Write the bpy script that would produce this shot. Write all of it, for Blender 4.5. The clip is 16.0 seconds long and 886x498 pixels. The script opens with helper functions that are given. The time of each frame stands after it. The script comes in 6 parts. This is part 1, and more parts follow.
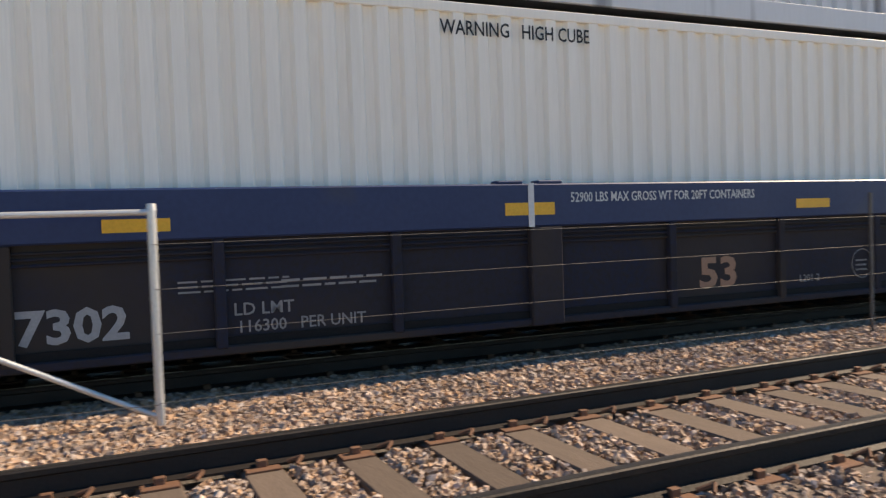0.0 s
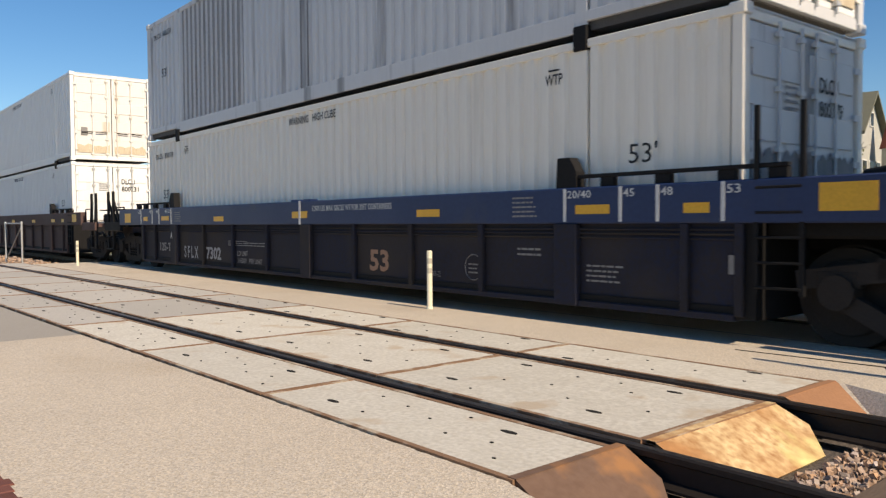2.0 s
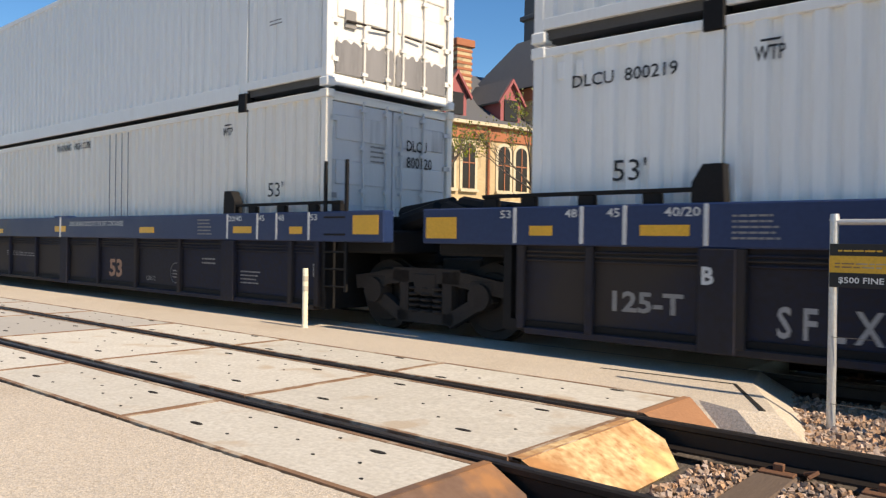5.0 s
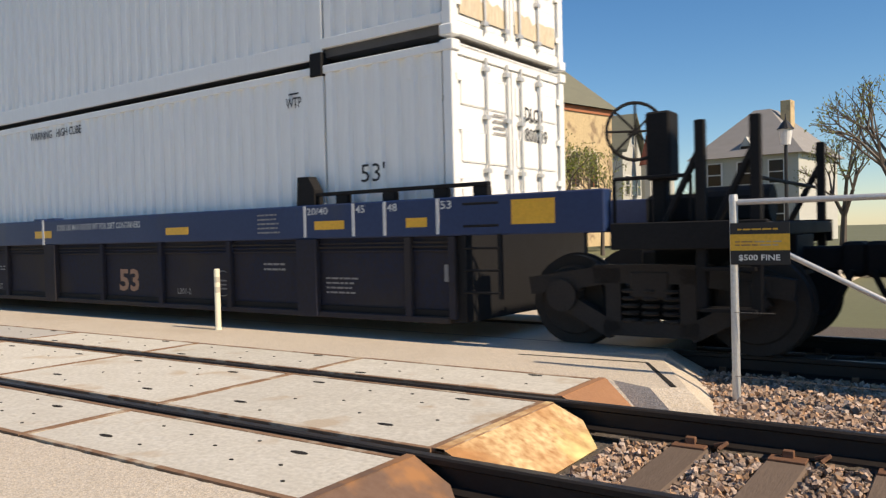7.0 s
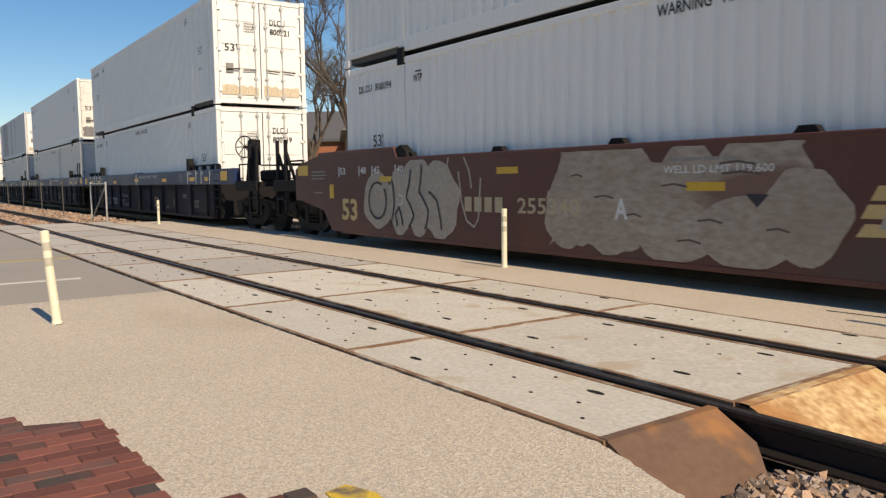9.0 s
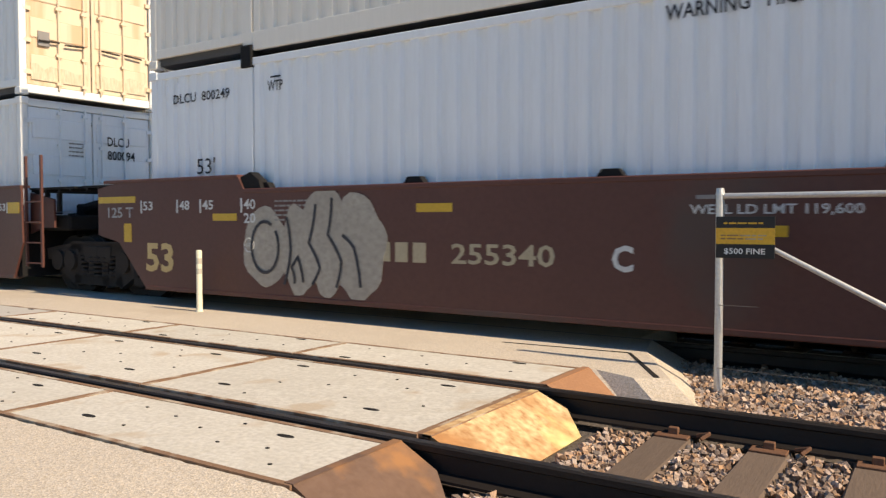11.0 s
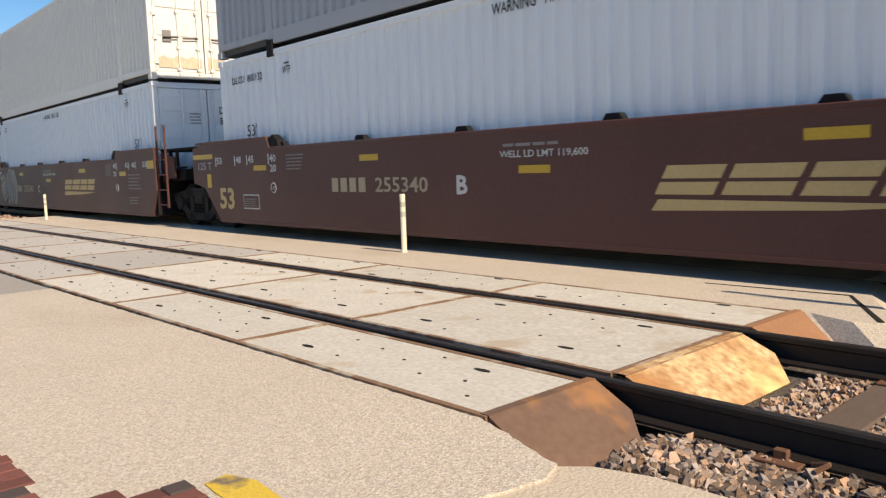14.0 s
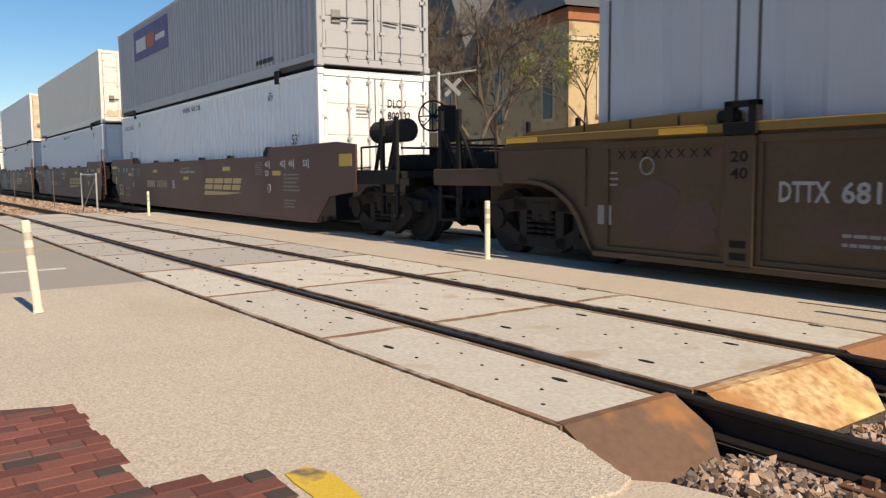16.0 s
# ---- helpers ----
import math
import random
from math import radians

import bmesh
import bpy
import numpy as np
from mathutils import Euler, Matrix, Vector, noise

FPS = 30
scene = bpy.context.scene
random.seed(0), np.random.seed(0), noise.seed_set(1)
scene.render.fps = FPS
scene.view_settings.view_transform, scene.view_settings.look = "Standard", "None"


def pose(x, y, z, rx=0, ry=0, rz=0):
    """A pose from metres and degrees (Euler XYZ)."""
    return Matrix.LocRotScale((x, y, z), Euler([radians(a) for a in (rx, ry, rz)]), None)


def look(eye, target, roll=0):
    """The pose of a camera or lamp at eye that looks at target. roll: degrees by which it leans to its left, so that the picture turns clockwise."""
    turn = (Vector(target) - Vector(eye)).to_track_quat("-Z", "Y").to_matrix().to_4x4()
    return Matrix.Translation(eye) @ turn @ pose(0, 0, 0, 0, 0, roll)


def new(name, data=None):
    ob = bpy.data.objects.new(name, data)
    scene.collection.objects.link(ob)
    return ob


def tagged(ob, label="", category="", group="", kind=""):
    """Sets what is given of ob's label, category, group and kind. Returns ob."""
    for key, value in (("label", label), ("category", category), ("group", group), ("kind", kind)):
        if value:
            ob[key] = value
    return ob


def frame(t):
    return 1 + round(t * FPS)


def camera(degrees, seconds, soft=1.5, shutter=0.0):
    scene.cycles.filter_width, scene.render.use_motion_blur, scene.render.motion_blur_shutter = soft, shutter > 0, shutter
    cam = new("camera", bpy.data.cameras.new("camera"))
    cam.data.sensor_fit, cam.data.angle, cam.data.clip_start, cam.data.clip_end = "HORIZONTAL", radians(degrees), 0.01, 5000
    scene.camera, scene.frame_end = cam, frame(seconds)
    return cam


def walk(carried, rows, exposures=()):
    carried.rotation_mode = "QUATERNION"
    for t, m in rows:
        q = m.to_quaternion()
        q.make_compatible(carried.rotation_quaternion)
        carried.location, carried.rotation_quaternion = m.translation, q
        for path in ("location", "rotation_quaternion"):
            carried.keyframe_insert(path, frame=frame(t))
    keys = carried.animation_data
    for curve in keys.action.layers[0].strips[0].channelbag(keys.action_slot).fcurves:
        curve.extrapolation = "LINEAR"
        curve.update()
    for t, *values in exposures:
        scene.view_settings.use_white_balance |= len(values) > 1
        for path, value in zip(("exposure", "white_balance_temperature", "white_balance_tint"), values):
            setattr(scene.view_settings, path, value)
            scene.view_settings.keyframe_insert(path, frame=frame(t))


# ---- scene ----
cam = camera(59.3, 16.0, soft=1.3, shutter=0.1)


def aim(x, y, z, yaw, pitch, roll):
    """A camera pose from its place, its turn to the left of +y, its tilt and its lean."""
    a, b = radians(yaw), radians(pitch)
    way = Vector((-math.sin(a) * math.cos(b), math.cos(a) * math.cos(b), math.sin(b)))
    eye = Vector((x, y, z))
    return look(eye, eye + way, roll)


PATH = [
    (0.0, 0.460, 0.330, 1.170, -24.60, -1.80, -1.95),
    (0.2, 0.330, 0.180, 1.160, -12.10, -0.65, -1.95),
    (0.4, 0.125, 0.110, 1.155, -0.60, -0.05, -1.70),
    (0.5, 0.040, 0.040, 1.146, 5.40, 0.34, -1.45),
    (0.7, 0.000, 0.000, 1.145, 17.60, -0.03, -0.75),
    (1.0, -0.029, -0.014, 1.146, 31.91, -0.95, 0.06),
    (1.5, -0.044, -0.031, 1.134, 44.93, -1.97, 0.24),
    (2.0, -0.014, -0.032, 1.148, 49.27, -1.99, -0.36),
    (2.5, -0.001, -0.005, 1.152, 49.36, -1.48, -0.32),
    (3.0, 0.003, 0.014, 1.139, 47.47, -0.98, -0.15),
    (3.5, 0.014, 0.010, 1.145, 45.23, -0.25, -0.07),
    (4.0, 0.004, 0.009, 1.147, 43.73, -0.18, -0.27),
    (4.5, 0.019, 0.024, 1.136, 42.36, -0.46, -0.09),
    (5.0, 0.013, 0.008, 1.143, 40.54, -0.54, 0.85),
    (7.3, -0.000, 0.031, 1.144, 34.18, -1.14, -1.57),
    (7.5, -0.021, 0.018, 1.136, 37.56, -1.87, -1.18),
    (8.0, -0.039, -0.035, 1.148, 46.75, -4.01, -1.49),
    (8.5, -0.101, -0.070, 1.145, 52.72, -5.04, -1.53),
    (9.0, -0.114, -0.078, 1.146, 54.24, -5.02, -0.72),
    (9.5, -0.098, -0.064, 1.154, 49.47, -4.44, 0.11),
    (9.7, -0.097, -0.042, 1.144, 44.96, -4.04, 0.29),
    (11.8, -0.013, 0.009, 1.142, 32.14, -2.00, -0.06),
    (12.0, -0.008, 0.012, 1.141, 36.03, -2.30, -0.10),
    (12.5, -0.014, -0.010, 1.134, 44.28, -3.99, -0.53),
    (13.0, -0.026, -0.020, 1.132, 50.65, -6.18, -1.77),
    (13.5, 0.012, -0.015, 1.139, 50.42, -6.79, -2.33),
    (14.0, 0.004, 0.003, 1.138, 47.62, -6.19, -1.89),
    (14.5, 0.015, -0.017, 1.143, 49.82, -5.87, -1.53),
    (15.0, 0.010, -0.005, 1.139, 51.66, -6.15, -1.24),
    (15.5, 0.016, 0.002, 1.141, 52.24, -6.03, -0.47),
    (16.0, 0.046, -0.012, 1.140, 53.85, -5.57, -0.48),
]
EXPOSURES = [
    (0.0, 0.74, 7900, 14), (0.5, 1.0, 8100, 14), (1.0, 0.92, 8000, 14), (1.5, 0.42, 7700, 14), (2.0, 0.18, 7600, 14), (3.0, 0.18, 7600, 14), (4.5, 0.44, 7600, 14), (5.0, 0.44, 7600, 14), (7.5, 0.22, 7600, 14),
    (9.0, 0.02, 7900, 14), (9.5, 0.02, 7900, 14), (12.0, 0.65, 7900, 14), (13.0, 0.2, 7800, 14), (14.0, 0.34, 7700, 14), (14.5, 0.42, 7700, 14), (15.0, 0.3, 7800, 14), (16.0, 0.18, 7900, 14),
]
walk(cam, [(t, aim(*row)) for t, *row in PATH], EXPOSURES)

# ---- world and sun ----
SUN_EL, SUN_TURN = 39.0, 91.5
world = bpy.data.worlds.new("world")
scene.world = world
world.use_nodes = True
wn = world.node_tree.nodes
sky = wn.new("ShaderNodeTexSky")
sky.sky_type = "NISHITA"
sky.sun_disc = False
sky.sun_elevation, sky.sun_rotation = radians(SUN_EL), radians(SUN_TURN)
sky.air_density, sky.dust_density, sky.ozone_density = 1.0, 0.1, 6.0
wn["Background"].inputs["Strength"].default_value = 0.112
deeper = wn.new("ShaderNodeHueSaturation")
deeper.inputs["Saturation"].default_value = 1.2
world.node_tree.links.new(sky.outputs[0], deeper.inputs["Color"])
world.node_tree.links.new(deeper.outputs[0], wn["Background"].inputs["Color"])
sun = new("sun", bpy.data.lights.new("sun", "SUN"))
sun.data.energy, sun.data.angle, sun.data.color = 4.9, radians(0.53), (1.0, 0.90, 0.75)
to_sun = Vector((math.cos(radians(SUN_EL)) * math.sin(radians(SUN_TURN)), math.cos(radians(SUN_EL)) * math.cos(radians(SUN_TURN)), math.sin(radians(SUN_EL))))
sun.matrix_world = look(to_sun * 80, (0, 0, 0))


# ---- materials ----
def surface(name, base, other=None, rough=0.7, metal=0.0, scale=3.0, fine=40.0, mix=0.5, bump=0.2, stretch=(1, 1, 1), stain=None, stain_at=0.62, piece=0.0, sharp=0.25, spec=0.4, grain=0.8, pebble=0.0):
    """A worn surface: two tones at a large scale, grain at a fine one, and stains with edges of their own."""
    m = bpy.data.materials.new(name)
    m.use_nodes = True
    n, l = m.node_tree.nodes, m.node_tree.links
    b = n["Principled BSDF"]
    b.inputs["Metallic"].default_value = metal
    b.inputs["Specular IOR Level"].default_value = spec
    co, mp = n.new("ShaderNodeTexCoord"), n.new("ShaderNodeMapping")
    mp.inputs["Scale"].default_value = stretch
    info = n.new("ShaderNodeObjectInfo")
    shift = n.new("ShaderNodeVectorMath")
    shift.operation = "MULTIPLY_ADD"
    l.new(info.outputs["Random"], shift.inputs[0])
    shift.inputs[1].default_value = (37, 19, 53)
    l.new(co.outputs["Object"], shift.inputs[2])
    l.new(shift.outputs[0], mp.inputs[0])

    def wave(s, detail=4):
        t = n.new("ShaderNodeTexNoise")
        t.inputs["Scale"].default_value, t.inputs["Detail"].default_value = s, detail
        l.new(mp.outputs[0], t.inputs["Vector"])
        return t.outputs["Fac"]

    def blend(fac, a, c):
        t = n.new("ShaderNodeMix")
        t.data_type = "RGBA"
        for sock, v in ((t.inputs["Factor"], fac), (t.inputs["A"], a), (t.inputs["B"], c)):
            if isinstance(v, bpy.types.NodeSocket):
                l.new(v, sock)
            else:
                sock.default_value = v if isinstance(v, float) else (*v, 1)
        return t.outputs["Result"]

    def curve(fac, lo, hi):
        t = n.new("ShaderNodeMapRange")
        l.new(fac, t.inputs["Value"])
        t.inputs["From Min"].default_value, t.inputs["From Max"].default_value = lo, hi
        return t.outputs["Result"]

    other = other or tuple(c * 0.72 for c in base)
    big, small = wave(scale), wave(fine, 3)
    col = blend(curve(big, 0.5 - sharp, 0.5 + sharp), base, tuple(a + (o - a) * mix for a, o in zip(base, other)))
    col = blend(curve(small, 0.35, 0.75), col, tuple(c * grain for c in (base if mix < 0.9 else other)))
    if stain:
        col = blend(curve(wave(scale * 0.7, 6), stain_at, stain_at + 0.1), col, stain)
    cells = None
    if pebble:
        cells = n.new("ShaderNodeTexVoronoi")
        cells.inputs["Scale"].default_value = pebble
        l.new(mp.outputs[0], cells.inputs["Vector"])
        tone = n.new("ShaderNodeSeparateColor")
        l.new(cells.outputs["Color"], tone.inputs[0])
        hsv = n.new("ShaderNodeHueSaturation")
        v = n.new("ShaderNodeMapRange")
        l.new(tone.outputs[0], v.inputs["Value"])
        v.inputs["To Min"].default_value, v.inputs["To Max"].default_value = 0.80, 1.20
        l.new(v.outputs[0], hsv.inputs["Value"])
        s = n.new("ShaderNodeMapRange")
        l.new(tone.outputs[1], s.inputs["Value"])
        s.inputs["To Min"].default_value, s.inputs["To Max"].default_value = 0.7, 1.15
        l.new(s.outputs[0], hsv.inputs["Saturation"])
        l.new(col, hsv.inputs["Color"])
        col = hsv.outputs[0]
    if piece:
        hsv = n.new("ShaderNodeHueSaturation")
        v = n.new("ShaderNodeMapRange")
        geo = n.new("ShaderNodeNewGeometry")
        add = n.new("ShaderNodeMath")
        add.operation = "ADD"
        l.new(info.outputs["Random"], add.inputs[0])
        l.new(geo.outputs["Random Per Island"], add.inputs[1])
        fr = n.new("ShaderNodeMath")
        fr.operation = "FRACT"
        l.new(add.outputs[0], fr.inputs[0])
        l.new(fr.outputs[0], v.inputs["Value"])
        v.inputs["To Min"].default_value, v.inputs["To Max"].default_value = 1 - piece, 1 + piece
        l.new(v.outputs[0], hsv.inputs["Value"])
        if piece > 0.3:
            k, f2, s = n.new("ShaderNodeMath"), n.new("ShaderNodeMath"), n.new("ShaderNodeMapRange")
            k.operation, f2.operation = "MULTIPLY", "FRACT"
            k.inputs[1].default_value = 7.3
            l.new(fr.outputs[0], k.inputs[0])
            l.new(k.outputs[0], f2.inputs[0])
            l.new(f2.outputs[0], s.inputs["Value"])
            s.inputs["To Min"].default_value, s.inputs["To Max"].default_value = 0.6, 1.35
            l.new(s.outputs[0], hsv.inputs["Saturation"])
        l.new(col, hsv.inputs["Color"])
        col = hsv.outputs[0]
    l.new(col, b.inputs["Base Color"])
    r = n.new("ShaderNodeMapRange")
    l.new(big, r.inputs["Value"])
    r.inputs["To Min"].default_value, r.inputs["To Max"].default_value = max(0.05, rough - 0.12), min(1, rough + 0.12)
    l.new(r.outputs[0], b.inputs["Roughness"])
    if bump:
        bp = n.new("ShaderNodeBump")
        bp.inputs["Strength"].default_value, bp.inputs["Distance"].default_value = bump, 0.02
        l.new(cells.outputs["Distance"] if cells else small, bp.inputs["Height"])
        l.new(bp.outputs[0], b.inputs["Normal"])
    return m


def plain(name, base, rough=0.6, metal=0.0):
    return surface(name, base, rough=rough, metal=metal, scale=2.0, fine=25.0, mix=0.3, bump=0.05)


ASPHALT_TAN = surface("pale_asphalt", (0.60, 0.525, 0.42), (0.51, 0.445, 0.36), 0.9, scale=0.7, fine=60.0, mix=0.9, bump=0.24, stain=(0.47, 0.40, 0.31), stain_at=0.56, grain=0.85, pebble=105.0)
CONCRETE_PAD = surface("pale_concrete", (0.58, 0.50, 0.39), (0.48, 0.41, 0.32), 0.9, scale=0.9, fine=70.0, bump=0.4)
ROAD_GREY = surface("road_concrete", (0.37, 0.345, 0.305), (0.28, 0.265, 0.24), 0.85, scale=0.5, fine=60.0, bump=0.4)
FAR_GROUND = surface("far_ground", (0.16, 0.16, 0.09), (0.1, 0.13, 0.05), 0.95, scale=0.15, fine=9.0, bump=0.3)
GRAVEL_BED = surface("gravel_bed", (0.12, 0.1, 0.085), (0.07, 0.06, 0.052), 0.95, scale=6.0, fine=35.0, bump=1.0)
# near-black gravel: the shade under the train is put into this colour
SHADED_BED = surface("oily_bed", (0.024, 0.021, 0.019), (0.016, 0.014, 0.013), 0.95, scale=4.0, fine=35.0, bump=1.0)
STONE = surface("ballast_stone", (0.40, 0.285, 0.21), (0.26, 0.18, 0.135), 0.9, scale=5.0, fine=60.0, bump=0.4, piece=0.5)
STONE_GREY = surface("mixed_ballast_stone", (0.34, 0.25, 0.19), (0.21, 0.155, 0.125), 0.9, scale=5.0, fine=60.0, bump=0.4, piece=0.7)
PANEL_ROAD = surface("worn_crossing_concrete", (0.49, 0.47, 0.43), (0.40, 0.385, 0.35), 0.85, scale=1.2, fine=60.0, bump=0.25, piece=0.08)
PANEL = surface("crossing_concrete", (0.63, 0.61, 0.545), (0.53, 0.505, 0.44), 0.85, scale=3.6, fine=30.0, mix=0.9, bump=0.2, grain=0.86, stain=(0.47, 0.40, 0.31), stain_at=0.6, piece=0.08)
RUST = surface("rust_steel", (0.27, 0.16, 0.095), (0.17, 0.095, 0.06), 0.85, 0.1, scale=6.0, fine=60.0, bump=0.3, stain=(0.42, 0.345, 0.26), stain_at=0.52)
RUST_BROWN = surface("brown_rust", (0.185, 0.11, 0.075), (0.155, 0.105, 0.08), 0.7, 0.15, scale=2.6, fine=22.0, bump=0.12, stain=(0.34, 0.165, 0.07), stain_at=0.55)
RUST_ORANGE = surface("orange_rust", (0.37, 0.19, 0.10), (0.29, 0.15, 0.09), 0.85, 0.1, scale=4.0, fine=50.0, bump=0.2)
FLAKED = surface("flaked_yellow_paint", (0.68, 0.52, 0.29), (0.42, 0.21, 0.085), 0.85, 0.0, scale=2.6, fine=18.0, mix=1.0, bump=0.3, stretch=(1, 1, 1), stain=(0.66, 0.60, 0.27), stain_at=0.6, sharp=0.14)
RAIL = surface("rail_steel", (0.035, 0.028, 0.024), (0.02, 0.017, 0.016), 0.6, 0.5, scale=3.0, fine=40.0, bump=0.15)
RAIL_TOP = surface("polished_rail", (0.10, 0.09, 0.085), (0.06, 0.055, 0.05), 0.4, 0.8, scale=2.0, fine=40.0, bump=0.05, stretch=(0.2, 3, 1))
RUBBER = surface("flangeway_rubber", (0.02, 0.019, 0.018), rough=0.8)
DARK_SLOT = surface("dark_recess", (0.012, 0.011, 0.01), rough=0.95)
TIE = surface("weathered_tie", (0.135, 0.098, 0.074), (0.085, 0.064, 0.05), 0.9, scale=3.0, fine=14.0, bump=0.2, stretch=(6, 1, 1), piece=0.25)
CLIP = surface("rail_clip_rust", (0.19, 0.095, 0.055), rough=0.8, metal=0.2, scale=8.0)
BRICK_BED = surface("brick_bed", (0.12, 0.06, 0.05), (0.09, 0.055, 0.048), 0.95, scale=5.0, bump=0.5)
BRICK = surface("paving_brick", (0.21, 0.075, 0.056), (0.12, 0.055, 0.047), 0.85, scale=1.6, fine=60.0, bump=0.3, piece=0.28, stain=(0.085, 0.062, 0.056), stain_at=0.52)
YELLOW_LINE = surface("yellow_road_paint", (0.72, 0.50, 0.06), (0.60, 0.42, 0.08), 0.8, scale=6.0, fine=80.0, bump=0.3, stain=(0.16, 0.13, 0.1), stain_at=0.63)
FAINT_LINE = surface("worn_road_line", (0.42, 0.34, 0.16), (0.3, 0.27, 0.2), 0.85, scale=3.0)
WHITE_LINE = surface("white_road_line", (0.6, 0.6, 0.58), (0.4, 0.4, 0.38), 0.85, scale=3.0)
POST_PALE = surface("pale_plastic_post", (0.78, 0.74, 0.58), (0.68, 0.63, 0.46), 0.55, scale=4.0, bump=0.03)
POST_BAND = surface("reflective_band", (0.5, 0.47, 0.38), (0.38, 0.36, 0.3), 0.35, scale=5.0, bump=0.02)
GALV = surface("galvanised_steel", (0.62, 0.62, 0.6), (0.5, 0.5, 0.5), 0.45, 0.55, scale=8.0, bump=0.05)
WIRE = surface("wire_steel", (0.14, 0.13, 0.12), rough=0.7, metal=0.3)
SIGN_BLACK = plain("sign_black", (0.015, 0.015, 0.016), 0.45)
SIGN_AMBER = surface("sign_amber", (0.75, 0.42, 0.04), (0.66, 0.36, 0.03), 0.45, scale=3.0, bump=0.02)
SIGN_WHITE = plain("sign_white", (0.75, 0.75, 0.72))
BLUE = surface("blue_car_paint", (0.009, 0.028, 0.098), (0.012, 0.028, 0.078), 0.5, 0.0, scale=0.9, fine=20.0, bump=0.06, stain=(0.035, 0.04, 0.06), stain_at=0.6)
BLUE_DIRTY = surface("blue_car_grime", (0.034, 0.029, 0.028), (0.011, 0.021, 0.06), 0.75, 0.0, scale=0.45, fine=18.0, bump=0.1, mix=0.8, stain=(0.044, 0.036, 0.032), stain_at=0.5, spec=0.15)
BROWN = surface("brown_car_paint", (0.105, 0.037, 0.028), (0.072, 0.030, 0.025), 0.55, 0.0, scale=0.7, fine=20.0, bump=0.05, stain=(0.075, 0.045, 0.038), stain_at=0.62)
OLD_BROWN = surface("old_brown_paint", (0.10, 0.055, 0.045), (0.06, 0.042, 0.038), 0.75, 0.0, scale=0.9, fine=20.0, bump=0.1, stain=(0.14, 0.08, 0.06))
MUSTARD = surface("weathered_mustard_paint", (0.085, 0.052, 0.026), (0.055, 0.036, 0.023), 0.7, 0.0, scale=1.4, fine=20.0, bump=0.08, stain=(0.10, 0.052, 0.036), stain_at=0.54)
MUSTARD_EDGE = surface("mustard_edge_paint", (0.24, 0.14, 0.032), (0.10, 0.062, 0.028), 0.65, 0.0, scale=1.2, fine=20.0, bump=0.06)
IRON = surface("truck_iron", (0.043, 0.037, 0.034), (0.034, 0.030, 0.027), 0.85, 0.0, scale=3.0, bump=0.15, spec=0.15)
IRON_DARK = surface("black_iron", (0.010, 0.010, 0.011), (0.018, 0.016, 0.015), 0.75, 0.0, scale=3.0, bump=0.1, spec=0.2)
DECAL_AMBER = surface("amber_reflector", (0.80, 0.42, 0.03), (0.62, 0.33, 0.04), 0.4, scale=4.0, bump=0.02)
DECAL_YELLOW = surface("yellow_reflector", (0.60, 0.37, 0.03), (0.48, 0.30, 0.035), 0.4, scale=4.0, bump=0.02)
DECAL_WHITE = surface("white_stencil", (0.62, 0.63, 0.62), (0.45, 0.46, 0.46), 0.6, scale=3.0, bump=0.02)
DECAL_DULL = surface("grimy_white_stencil", (0.36, 0.36, 0.36), (0.22, 0.225, 0.23), 0.7, scale=5.0, bump=0.02)
DECAL_GREY = surface("faded_stencil", (0.27, 0.26, 0.25), (0.17, 0.165, 0.165), 0.7, scale=3.0, bump=0.02)
DECAL_GOLD = surface("gold_stencil", (0.58, 0.42, 0.19), (0.42, 0.3, 0.14), 0.6, scale=3.0, bump=0.02)
DECAL_PALE = surface("pale_gold_stencil", (0.44, 0.37, 0.25), (0.33, 0.27, 0.18), 0.6, scale=3.0, bump=0.02)
DECAL_ORANGE = surface("orange_stencil", (0.36, 0.20, 0.125), (0.25, 0.14, 0.09), 0.6, scale=3.0, bump=0.02)
LETTER = plain("black_lettering", (0.018, 0.018, 0.02), 0.6)
PURPLE = surface("purple_panel", (0.09, 0.03, 0.18), (0.07, 0.025, 0.14), 0.5)
LOGO_ORANGE = plain("orange_patch", (0.5, 0.12, 0.03))
SPRAY = surface("silver_spray_paint", (0.40, 0.365, 0.31), (0.33, 0.295, 0.25), 0.7, scale=1.1, fine=14.0, mix=0.9, bump=0.03, stretch=(1, 1, 1.3), stain=(0.24, 0.17, 0.135), stain_at=0.66, grain=0.86)
FADED_SPRAY = surface("faded_grey_spray_paint", (0.40, 0.355, 0.305), (0.29, 0.235, 0.185), 0.75, scale=1.1, fine=11.0, mix=0.9, bump=0.03, stretch=(0.7, 1, 1.7), stain=(0.17, 0.10, 0.08), stain_at=0.62, grain=0.85)
FADED_DASH = plain("worn_dark_dash", (0.10, 0.075, 0.065))
SPRAY_LINE = plain("black_spray_line", (0.03, 0.03, 0.04))


def streaked(name, base, dirt, amount=0.6, level=0.6):
    return surface(name, base, tuple(c * 0.9 for c in base), 0.5, 0.0, scale=0.9, fine=14.0, mix=0.35, bump=0.02, stretch=(3.2, 3.2, 0.22), grain=0.93, stain=tuple(b + (d - b) * amount for b, d in zip(base, dirt)), stain_at=level)


